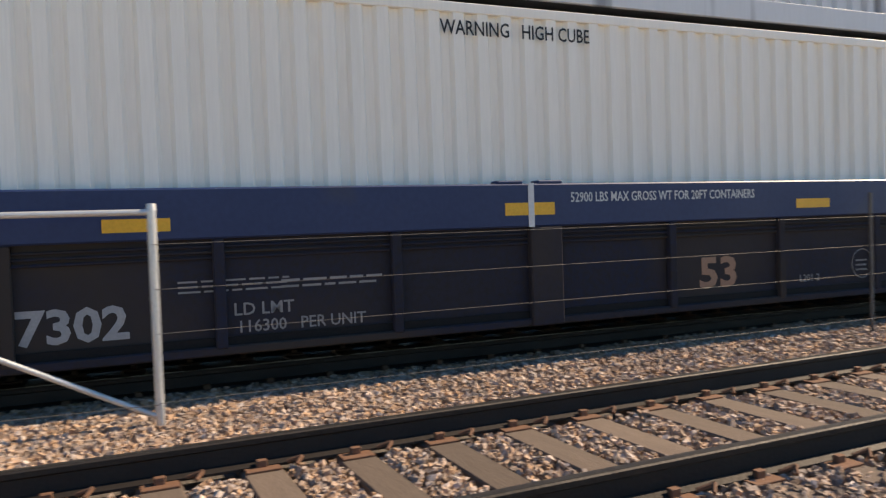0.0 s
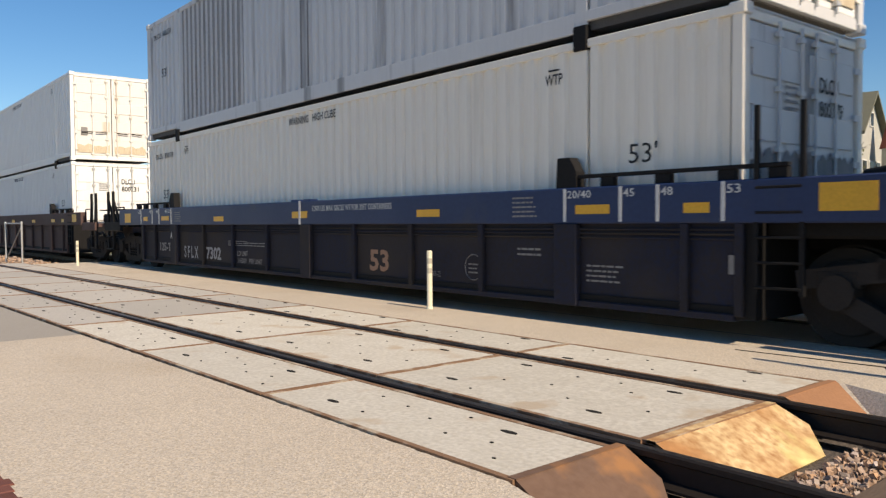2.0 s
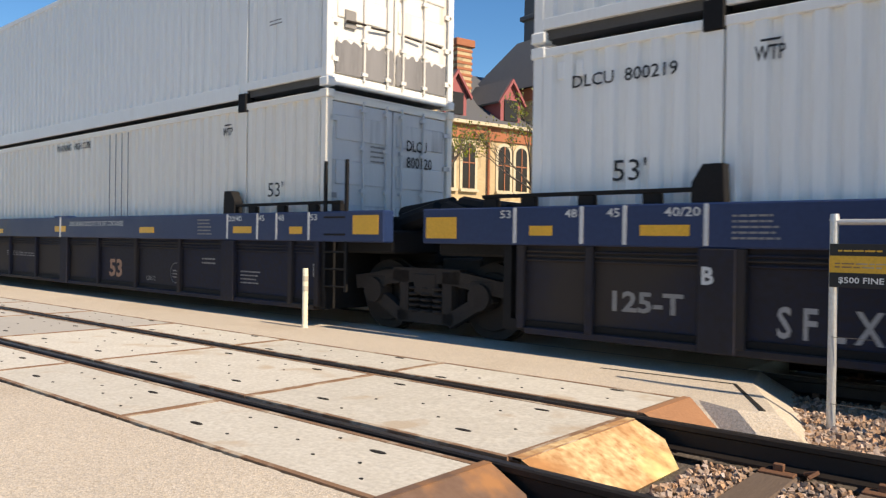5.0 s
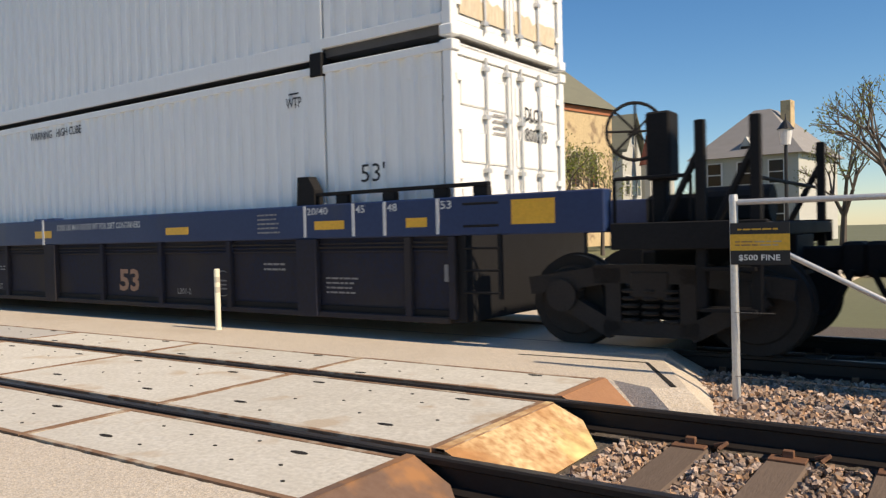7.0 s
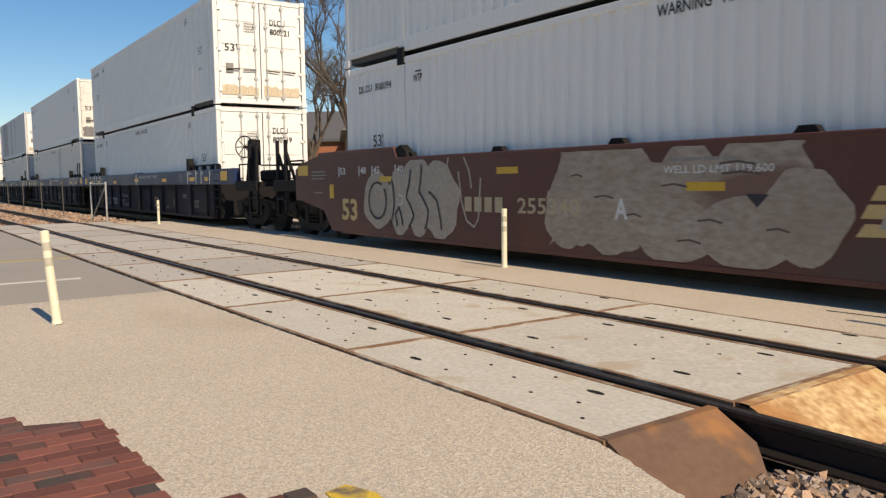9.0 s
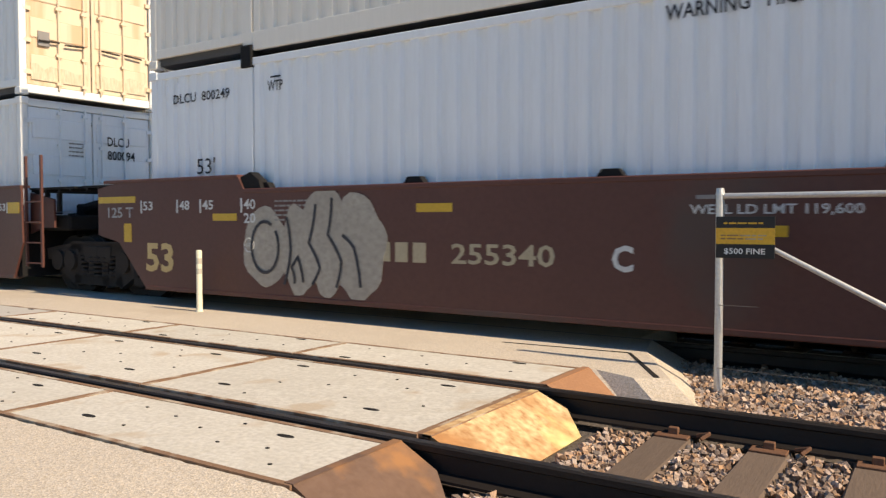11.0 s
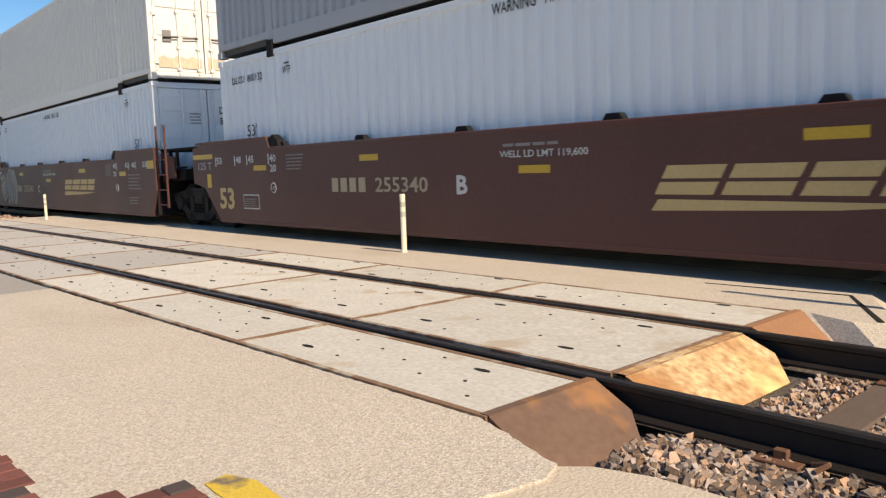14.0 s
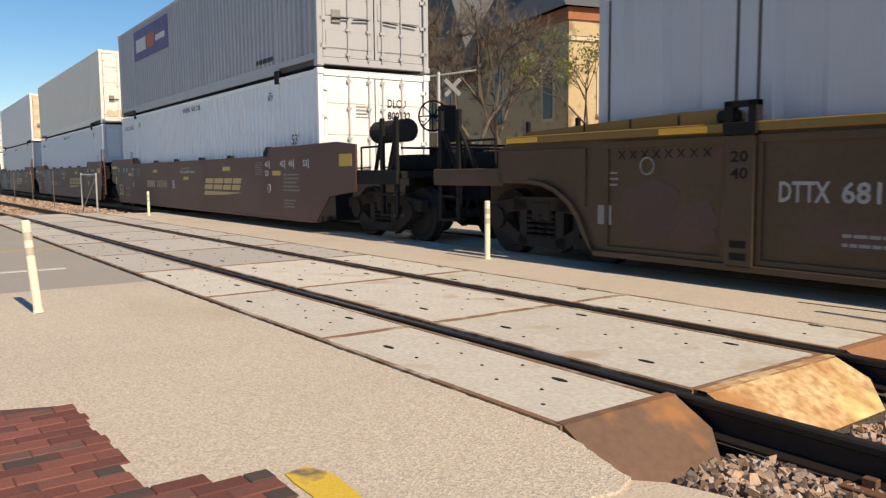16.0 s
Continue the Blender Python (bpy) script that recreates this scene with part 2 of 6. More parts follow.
WHITE = streaked("white_container_paint", (0.82, 0.825, 0.80), (0.42, 0.38, 0.32), 0.35, 0.66)
CREAM = streaked("cream_container_paint", (0.83, 0.785, 0.70), (0.45, 0.38, 0.28), 0.4, 0.64)
COOL = streaked("cool_white_container_paint", (0.80, 0.84, 0.87), (0.5, 0.5, 0.5), 0.35, 0.66)
GREYED = streaked("soiled_white_paint", (0.60, 0.61, 0.62), (0.13, 0.13, 0.14), 0.75, 0.58)
GREY_BOX = streaked("grey_container_paint", (0.40, 0.41, 0.43), (0.25, 0.25, 0.26), 0.5, 0.62)
PALE_BLUE = streaked("pale_blue_grey_paint", (0.45, 0.48, 0.54), (0.33, 0.35, 0.4), 0.5, 0.6)
DOOR_ORANGE = streaked("orange_stained_paint", (0.70, 0.57, 0.42), (0.45, 0.24, 0.10), 0.5, 0.56)
DOOR_RUST = streaked("rust_stained_white", (0.74, 0.72, 0.68), (0.40, 0.25, 0.10), 0.6, 0.6)
DOOR_GRIME = surface("tan_rust_stain", (0.68, 0.60, 0.46), (0.56, 0.46, 0.32), 0.7, scale=2.0, fine=14.0, mix=0.9, bump=0.03, stretch=(3, 3, 0.6))
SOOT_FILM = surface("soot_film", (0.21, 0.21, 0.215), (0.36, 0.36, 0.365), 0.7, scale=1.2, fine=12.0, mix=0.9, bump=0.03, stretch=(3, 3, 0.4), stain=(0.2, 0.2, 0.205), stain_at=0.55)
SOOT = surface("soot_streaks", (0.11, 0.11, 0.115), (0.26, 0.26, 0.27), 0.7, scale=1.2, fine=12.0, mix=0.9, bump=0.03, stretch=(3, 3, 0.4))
ROOF_DARK = surface("box_underframe", (0.09, 0.085, 0.08), rough=0.8)
SANDSTONE = surface("yellow_sandstone", (0.56, 0.43, 0.25), (0.40, 0.31, 0.19), 0.9, scale=1.6, fine=8.0, bump=0.8, stain=(0.27, 0.195, 0.12), stain_at=0.55)
SANDSTONE_PALE = surface("pale_sandstone", (0.62, 0.54, 0.38), (0.5, 0.43, 0.3), 0.9, scale=0.8, fine=8.0, bump=0.4)
REDSTONE = surface("red_sandstone", (0.40, 0.15, 0.075), (0.3, 0.12, 0.07), 0.9, scale=1.5, fine=10.0, bump=0.3)
SLATE = surface("slate_roof", (0.10, 0.105, 0.115), (0.14, 0.14, 0.135), 0.8, scale=0.8, fine=12.0, bump=0.6, stretch=(1, 1, 4))
SLATE_GREEN = surface("mossy_slate_roof", (0.17, 0.17, 0.12), (0.12, 0.125, 0.11), 0.85, scale=0.8, fine=12.0, bump=0.6, stretch=(1, 1, 4))
SHINGLE = surface("grey_shingles", (0.27, 0.26, 0.25), (0.2, 0.19, 0.18), 0.85, scale=0.9, fine=12.0, bump=0.5, stretch=(1, 1, 4))
SIDING = surface("pale_siding", (0.5, 0.5, 0.45), (0.42, 0.43, 0.4), 0.8, scale=1.0, fine=14.0, bump=0.3, stretch=(1, 1, 6))
RED_ROOF = surface("red_turret_roof", (0.22, 0.07, 0.05), (0.16, 0.06, 0.05), 0.85, scale=1.0, fine=12.0, bump=0.4)
PINK_TRIM = plain("dusty_red_trim", (0.34, 0.10, 0.10))
BARK = surface("grey_bark", (0.13, 0.105, 0.085), (0.085, 0.07, 0.06), 0.95, scale=4.0, fine=20.0, bump=0.6, stretch=(1, 1, 0.3))
LEAF = surface("young_leaves", (0.15, 0.17, 0.035), (0.10, 0.13, 0.03), 0.8, scale=1.0, fine=6.0, bump=0.0, piece=0.35)
LAMP_BLACK = plain("lamp_black", (0.02, 0.02, 0.02), 0.4)
LAMP_GLOBE = plain("lamp_globe", (0.7, 0.7, 0.68), 0.3)


def glass(name, tint=(0.05, 0.06, 0.07)):
    m = bpy.data.materials.new(name)
    m.use_nodes = True
    b = m.node_tree.nodes["Principled BSDF"]
    b.inputs["Base Color"].default_value = (*tint, 1)
    b.inputs["Roughness"].default_value = 0.2
    b.inputs["Specular IOR Level"].default_value = 0.3
    return m


GLASS = glass("window_glass", (0.03, 0.026, 0.02))


# ---- mesh tools ----
def box(bm, x0, x1, y0, y1, z0, z1, bevel=0.0):
    v = [bm.verts.new(p) for p in ((x0, y0, z0), (x1, y0, z0), (x1, y1, z0), (x0, y1, z0), (x0, y0, z1), (x1, y0, z1), (x1, y1, z1), (x0, y1, z1))]
    faces = [bm.faces.new([v[i] for i in q]) for q in ((3, 2, 1, 0), (4, 5, 6, 7), (0, 1, 5, 4), (1, 2, 6, 5), (2, 3, 7, 6), (3, 0, 4, 7))]
    if bevel:
        bmesh.ops.bevel(bm, geom=list({e for f in faces for e in f.edges}), offset=bevel, segments=1, affect="EDGES")
    return bm


def boxes(*many, bevel=0.0):
    bm = bmesh.new()
    for b in many:
        box(bm, *b, bevel=bevel)
    return bm


def prism(points, a, b, axis="y"):
    """A solid from an outline: (x, z) carried along y from a to b; for axis z, (x, y) from a to b; for axis x, (y, z)."""
    bm = bmesh.new()
    put = {"y": lambda p, d: (p[0], d, p[1]), "z": lambda p, d: (p[0], p[1], d), "x": lambda p, d: (d, p[0], p[1])}[axis]
    lo, hi = ([bm.verts.new(put(p, d)) for p in points] for d in (a, b))
    bm.faces.new(lo), bm.faces.new(hi[::-1])
    for i in range(len(points)):
        j = (i + 1) % len(points)
        bm.faces.new((lo[j], lo[i], hi[i], hi[j]))
    bmesh.ops.recalc_face_normals(bm, faces=bm.faces[:])
    return bm


def rod(bm, a, b, r=0.02, r2=None, n=8):
    a, b = Vector(a), Vector(b)
    turn = (b - a).to_track_quat("Z", "Y").to_matrix().to_4x4()
    bmesh.ops.create_cone(bm, cap_ends=True, segments=n, radius1=r, radius2=r if r2 is None else r2, depth=(b - a).length, matrix=Matrix.Translation((a + b) / 2) @ turn)
    return bm


def rods(*many, r=0.02, n=8):
    bm = bmesh.new()
    for a, b in many:
        rod(bm, a, b, r, n=n)
    return bm


def ring(bm, centre, normal, radius, thick, n=20, m=6):
    """A torus round an axis."""
    turn = Vector(normal).to_track_quat("Z", "Y").to_matrix()
    rows = []
    for i in range(n):
        a = 2 * math.pi * i / n
        rows.append([bm.verts.new(Vector(centre) + turn @ Vector(((radius + thick * math.cos(b)) * math.cos(a), (radius + thick * math.cos(b)) * math.sin(a), thick * math.sin(b)))) for b in (2 * math.pi * j / m for j in range(m))])
    for i in range(n):
        for j in range(m):
            bm.faces.new((rows[i][j], rows[(i + 1) % n][j], rows[(i + 1) % n][(j + 1) % m], rows[i][(j + 1) % m]))
    return bm


def tube(points, r, n):
    """One bent pipe through the points."""
    bm, rows = bmesh.new(), []
    points = [Vector(p) for p in points]
    for i, p in enumerate(points):
        turn = (points[min(i + 1, len(points) - 1)] - points[max(i - 1, 0)]).to_track_quat("Z", "Y").to_matrix()
        rows.append([bm.verts.new(p + turn @ Vector((r * math.cos(2 * math.pi * k / n), r * math.sin(2 * math.pi * k / n), 0))) for k in range(n)])
    for lo, hi in zip(rows, rows[1:]):
        for k in range(n):
            bm.faces.new((lo[k], lo[(k + 1) % n], hi[(k + 1) % n], hi[k]))
    bm.faces.new(rows[0][::-1]), bm.faces.new(rows[-1])
    return bm


def mesh_of(name, bm, material):
    me = bpy.data.meshes.new(name)
    bm.to_mesh(me)
    bm.free()
    me.materials.append(material)
    return me


def part(name, bm, material, parent=None, label="", at=None):
    me = bm if isinstance(bm, bpy.types.Mesh) else mesh_of(name, bm, material)
    ob = new(name, me)
    if isinstance(bm, bpy.types.Mesh) and material is not None and me.materials[0] is not material:
        ob.material_slots[0].link = "OBJECT"
        ob.material_slots[0].material = material
    if at is not None:
        ob.matrix_basis = at if isinstance(at, Matrix) else Matrix.Translation(at)
    if parent is not None:
        ob.parent = parent
    return tagged(ob, label) if label else ob


def thing(name, label, category, at=None, group="", kind=""):
    ob = new(name)
    ob.empty_display_size = 0.2
    if at is not None:
        ob.matrix_basis = at if isinstance(at, Matrix) else Matrix.Translation(at)
    return tagged(ob, label, category, group, kind)


def structure(name, bm, material, label, category):
    return tagged(part(name, bm, material), label, category, kind="structure")


WORDS = {}


def words(text, height, width, material, parent, at, turn=0.0, bold=0.012):
    """Lettering that faces -y (turn 0) or +x (turn 90), its lower left corner at the given place."""
    key = (text, round(height, 3), round(width, 3))
    if key not in WORDS:
        cu = bpy.data.curves.new("lettering", "FONT")
        cu.body, cu.size, cu.resolution_u, cu.offset, cu.extrude = text, 1.0, 2, bold, 0.0
        tmp = new("lettering", cu)
        bpy.context.view_layer.update()
        me = bpy.data.meshes.new_from_object(tmp.evaluated_get(bpy.context.evaluated_depsgraph_get()))
        bpy.data.objects.remove(tmp)
        co = np.zeros(len(me.vertices) * 3)
        me.vertices.foreach_get("co", co)
        co = co.reshape(-1, 3)
        lo, hi = co.min(0), co.max(0)
        co[:, 0] = (co[:, 0] - lo[0]) / max(1e-6, hi[0] - lo[0]) * width
        co[:, 1] = (co[:, 1] - lo[1]) / max(1e-6, hi[1] - lo[1]) * height
        co[:, 2] = 0
        me.vertices.foreach_set("co", co.ravel())
        me.materials.clear()
        me.materials.append(material)
        WORDS[key] = me
    return part("lettering", WORDS[key], material, parent, at=Matrix.Translation(at) @ pose(0, 0, 0, 90, 0, turn))


BARS = {}


def bars(width, height, lines, material, parent, at, turn=0.0):
    """Small print as plain bars; the lower left corner is at the given place."""
    key = (width, height, lines)
    if key not in BARS:
        bm, step = bmesh.new(), height / lines
        rnd = random.Random(lines * 7 + int(width * 100))
        for i in range(lines):
            x, end = 0.0, width * (0.8 + 0.2 * rnd.random())
            while x < end - 0.02:
                w = min(end - x, width * (0.08 + 0.16 * rnd.random()))
                f = [bm.verts.new((px, py, 0)) for px, py in ((x, i * step), (x + w, i * step), (x + w, (i + 0.38) * step), (x, (i + 0.38) * step))]
                bm.faces.new(f)
                x += w + width * 0.03
        BARS[key] = mesh_of("small_print", bm, material)
    return part("small_print", BARS[key], material, parent, at=Matrix.Translation(at) @ pose(0, 0, 0, 90, 0, turn))


def flat(name, points, material, parent, y, label=""):
    """A thin decal on a car's side: outline of (x, z) at y."""
    return part(name, prism(points, y, y + 0.004), material, parent, label)


def patch(name, x0, x1, z0, z1, material, parent, y, label=""):
    return flat(name, [(x0, z0), (x1, z0), (x1, z1), (x0, z1)], material, parent, y, label)


# ---- ground ----
structure("ground", boxes((-900, 900, -900, 900, -1.3, -0.34)), FAR_GROUND, "grass and bare earth that reach the horizon", "ground")
structure("ballast_bed", boxes((-140, 60, 2.0, 11.6, -0.339, -0.235)), GRAVEL_BED, "grey gravel bed under the tracks", "gravel")
structure("pavement_far", prism([(-26.0, 10.22), (-2.6, 9.70), (-2.6, 24.0), (60, 24.0), (60, 30.0), (-60, 30.0), (-60, 24.0), (-26.0, 24.0)], -0.33, -0.03, "z"), CONCRETE_PAD, "pale road surface beyond the tracks", "pavement")


def rough_edge(points, count, step, amp, seed):
    """The first sides of an outline broken into short uneven ones."""
    rnd, out = random.Random(seed), []
    for i, (x, y) in enumerate(points):
        out.append((x, y))
        if i < count:
            x1, y1 = points[i + 1]
            n = int(math.hypot(x1 - x, y1 - y) / step)
            out += [(x + (x1 - x) * k / n + rnd.uniform(-amp, amp) * 0.6, y + (y1 - y) * k / n - rnd.uniform(0, 2 * amp)) for k in range(1, n)]
    return out


structure("pavement_near", prism(rough_edge([(-8.7, 2.40), (-2.44, 2.43), (-2.2, 2.36), (-1.98, 2.28), (-1.84, 2.24), (-1.78, 2.1), (-1.82, 1.9), (-1.95, 1.5), (-2.0, 0.6), (-2.0, -30), (-8.7, -30)], 8, 0.045, 0.006, 3), -0.30, -0.012, "z"), ASPHALT_TAN, "worn tan asphalt beside the track", "pavement")
structure("pavement_walk", prism([(-2.06, -30), (60, -30), (60, 2.42), (-1.2, 2.42), (-1.52, 2.40), (-1.74, 2.33), (-1.86, 2.22), (-1.88, 1.9), (-2.01, 1.5), (-2.06, 0.6)], -0.30, -0.024, "z"), CONCRETE_PAD, "pale concrete walk along the track", "pavement")
structure("road", boxes((-25.5, -8.7, -60, 2.40, -0.30, -0.02)), ROAD_GREY, "grey concrete road at the crossing", "road")
structure("pavement_left", boxes((-90, -25.5, -60, 2.0, -0.30, -0.04)), CONCRETE_PAD, "pale pavement beyond the road", "pavement")
MIDDLE = prism([(-25.0, 5.66), (-2.3, 5.66), (-1.95, 5.5), (-1.72, 5.62), (-2.26, 6.72), (-2.4, 7.34), (-25.0, 7.84)], -0.30, -0.008, "z")
for v in MIDDLE.verts:
    if v.co.z < -0.1 and v.co.x > -3:
        v.co.x += 0.42
        v.co.y -= 0.38 if v.co.y < 5.7 else 0.0
        v.co.z = -0.22
structure("pavement_middle", MIDDLE, ASPHALT_TAN, "tan asphalt strip between the two tracks", "pavement")
FAR_LINE = pose(0, 8.125, -0.02, 0, 0, math.degrees(math.atan(-0.022)))
structure("pavement_in_track", boxes((-25.0, -2.6, -0.64, 0.64, -0.28, -0.02)), CONCRETE_PAD, "pale paving inside the far track", "pavement").matrix_basis = FAR_LINE
structure("pavement_behind_track", boxes((-25.0, -2.6, 0.84, 1.52, -0.28, -0.01)), CONCRETE_PAD, "pale paving behind the far track", "pavement").matrix_basis = FAR_LINE
structure("oily_bed", boxes((-2.58, 40.0, -1.45, 1.5, -0.24, -0.2)), SHADED_BED, "near-black gravel bed, the train's shade put into its colour", "gravel").matrix_basis = FAR_LINE
# thin dark line that bends at the asphalt's corner
structure("trim_joint", prism([(-3.55, 6.44), (-2.34, 6.50), (-1.82, 5.58), (-1.785, 5.60), (-2.325, 6.525), (-3.55, 6.455)], -0.02, -0.003, "z"), DARK_SLOT, "thin bent dark line on the asphalt", "joint")
structure("road_line_1", boxes((-13.95, -13.7, -8, 2.36, -0.02, -0.015)), FAINT_LINE, "worn yellow line on the road", "road line")
structure("road_line_2", boxes((-10.75, -10.62, -8, 1.9, -0.02, -0.015)), WHITE_LINE, "worn white line on the road", "road line")
structure("trim_mark", prism([(-2.66, 1.2), (-2.68, 1.30), (-2.54, 1.35), (-2.3, 1.33), (-2.16, 1.24), (-2.2, 1.14), (-2.4, 1.19), (-2.55, 1.19)], -0.03, -0.006, "z"), YELLOW_LINE, "cracked yellow paint on the asphalt edge", "road paint")

# ---- tracks ----
RAIL_SHAPE = [(-0.075, -0.17), (0.075, -0.17), (0.075, -0.155), (0.015, -0.135), (0.011, -0.05), (0.036, -0.036), (0.036, -0.008), (0.028, 0.0), (-0.028, 0.0), (-0.036, -0.008), (-0.036, -0.036), (-0.011, -0.05), (-0.015, -0.135), (-0.075, -0.155)]


def track(name, y, label, x0=-140.0, x1=60.0):
    t = thing(name, label, "railway track", (0, y, 0), kind="structure")
    for s in (-0.7535, 0.7535):
        r = part("rail", prism([(p[0] + s, p[1]) for p in RAIL_SHAPE], x0, x1, "x"), RAIL, t)
        part("running_surface", boxes((x0, x1, s - 0.024, s + 0.024, 0.0, 0.0015)), RAIL_TOP, r)
    return t


near_track = track("track_near", 4.05, "steel rails on wooden ties through a crossing")
far_track = track("track_far", 8.125, "steel rails in ballast under the train", x1=40.0)
far_track.matrix_basis = FAR_LINE
TIE_MESH = mesh_of("tie", boxes((-0.115, 0.115, -1.3, 1.3, -0.36, -0.175), bevel=0.012), TIE)
PLATE_MESH = mesh_of("tie_plate", boxes((-0.10, 0.10, -0.17, 0.17, -0.176, -0.160), (-0.03, 0.03, -0.115, -0.075, -0.165, -0.12), (-0.03, 0.03, 0.075, 0.115, -0.165, -0.12), bevel=0.004), CLIP)
for t, xs in ((near_track, [-1.42 + 0.545 * i for i in range(40)] + [-26.5 - 0.545 * i for i in range(50)]), (far_track, [-1.9 + 0.545 * i for i in range(28)] + [-26.5 - 0.545 * i for i in range(20)])):
    for x in xs:
        tie = part("tie", TIE_MESH, TIE, t, at=Matrix.Translation((x, random.uniform(-0.03, 0.03), 0)) @ pose(0, 0, 0, 0, 0, random.uniform(-0.8, 0.8)))
        for s in (-0.7535, 0.7535):
            part("tie_plate", PLATE_MESH, CLIP, tie, at=(0, s, 0))
ANCHOR = bmesh.new()
for k in (-1, 1):
    rod(ANCHOR, (-0.02, 0.085 * k, -0.15), (0.06, 0.12 * k, -0.12), 0.012, n=6)
    rod(ANCHOR, (0.06, 0.12 * k, -0.12), (0.02, 0.16 * k, -0.15), 0.012, n=6)
ANCHOR = mesh_of("rail_anchor", ANCHOR, CLIP)
for i in range(30):
    for s in (-0.7535, 0.7535):
        part("rail_anchor", ANCHOR, CLIP, near_track, at=(-1.26 + 0.545 * i, s, 0))

# ---- the crossing ----
crossing = thing("level_crossing", "concrete crossing panels with rusty steel edges set round the rails", "level crossing", (0, 0, 0), kind="structure")
STEP, COUNT, X_END = 2.36, 10, -2.40


def panel_meshes(kind, y0, y1, slots, holes):
    body = boxes((-STEP + 0.012, -0.012, y0, y1, -0.17, -0.004), bevel=0.006)
    frame_bm = boxes((-STEP + 0.006, -0.006, y0 - 0.004, y0 + 0.033, -0.16, 0.0), (-STEP + 0.006, -0.006, y1 - 0.033, y1 + 0.004, -0.16, 0.0), (-STEP + 0.006, -STEP + 0.036, y0 + 0.033, y1 - 0.033, -0.16, 0.0), (-0.036, -0.006, y0 + 0.033, y1 - 0.033, -0.16, 0.0))
    return mesh_of("panel", body, PANEL), mesh_of("steel_edge", frame_bm, RUST), slots, holes


def oval(name, radius, long, short, n):
    bm = bmesh.new()
    bmesh.ops.create_cone(bm, cap_ends=True, segments=n, radius1=radius, radius2=radius, depth=0.006, matrix=Matrix.Diagonal((long, short, 1, 1)))
    return mesh_of(name, bm, DARK_SLOT)


SLOT_MESH, HOLE_MESH = oval("lifting_slot", 0.028, 2.2, 0.72, 10), oval("bolt_hole", 0.0105, 1.25, 0.9, 8)


KINDS = [
    panel_meshes("gauge", 3.39, 4.71, [(-0.56, 3.70), (-0.53, 4.52), (-1.88, 3.72), (-1.88, 4.52)], [(-0.34, 3.94), (-0.9, 3.86), (-1.25, 4.1), (-1.6, 3.98), (-0.72, 4.3), (-1.3, 4.45), (-1.55, 3.6), (-0.95, 4.5)]),
    panel_meshes("near", 2.43, 3.19, [(-0.58, 2.99), (-1.86, 2.68)], [(-0.5, 2.78), (-0.8, 2.72), (-1.1, 2.86), (-0.95, 3.05), (-1.42, 2.95), (-1.5, 2.66), (-1.75, 3.0), (-0.3, 2.6)]),
    panel_meshes("far", 4.90, 5.62, [(-0.5, 5.54), (-1.86, 5.0)], [(-0.4, 5.2), (-0.85, 5.3), (-1.1, 5.1), (-1.35, 5.4), (-1.6, 5.2), (-1.95, 5.45)]),
]
for i in range(COUNT):
    for body, edge, slots, holes in KINDS:
        p = part("panel", body, PANEL if i < 3 else PANEL_ROAD, crossing, at=(X_END - i * STEP, 0, random.uniform(-0.002, 0.002)))
        part("steel_edge", edge, RUST, p)
        if i < 6:
            for x, y in slots:
                part("lifting_slot", SLOT_MESH, DARK_SLOT, p, at=(x, y, -0.003))
            for x, y in holes:
                part("bolt_hole", HOLE_MESH, DARK_SLOT, p, at=(x, y, -0.003))
for y0, y1 in ((3.19, 3.26), (3.335, 3.39), (4.71, 4.765), (4.84, 4.90)):
    part("flangeway_filler", boxes((X_END - COUNT * STEP, X_END, y0, y1, -0.16, -0.055 if y0 in (3.335, 4.71) else -0.022)), RUBBER, crossing)


def ramp(y0, y1, x0, x1, low, material, label, cut0=0.0, cut1=0.0):
    bm = bmesh.new()
    top = [(x0, y0, 0.0), (x0, y1, 0.0)]
    foot = [(x1, y1 - cut1 * 0.3, low), (x1, y0 + cut0 * 0.3, low)]
    mid0, mid1 = (x0 + (x1 - x0) * 0.55, y0, low * 0.45), (x0 + (x1 - x0) * 0.55, y1, low * 0.45)
    outline = [top[0], top[1], mid1, foot[0], foot[1], mid0]
    up = [bm.verts.new(p) for p in outline]
    dn = [bm.verts.new((p[0] - 0.012, p[1], p[2] - 0.014)) for p in outline]
    bm.faces.new(up), bm.faces.new(dn[::-1])
    for i in range(6):
        bm.faces.new((up[i], dn[i], dn[(i + 1) % 6], up[(i + 1) % 6]))
    bmesh.ops.recalc_face_normals(bm, faces=bm.faces[:])
    box(bm, x0 - 0.05, x0 + 0.004, y0, y1, -0.012, 0.004)
    return part("end_plate", bm, material, crossing, label)


ramp(2.44, 3.24, X_END, X_END + 0.40, -0.26, RUST_BROWN, "brown rusted steel end plate", 0.1, 0.5)
ramp(3.40, 4.70, X_END + 0.07, X_END + 0.46, -0.21, FLAKED, "flaking yellow painted rusty end plate", 0.1, 0.6)
ramp(4.90, 5.66, X_END + 0.04, X_END + 0.36, -0.15, RUST_ORANGE, "orange rusted steel end plate", 0.1, 0.5)
part("steel_lip", boxes((X_END - 0.01, X_END + 0.08, 3.40, 4.70, -0.02, 0.003), bevel=0.003), RUST, crossing)
part("anchor_plate", boxes((X_END + 0.34, X_END + 0.66, 2.66, 2.92, -0.235, -0.222)), RUST_BROWN, crossing)


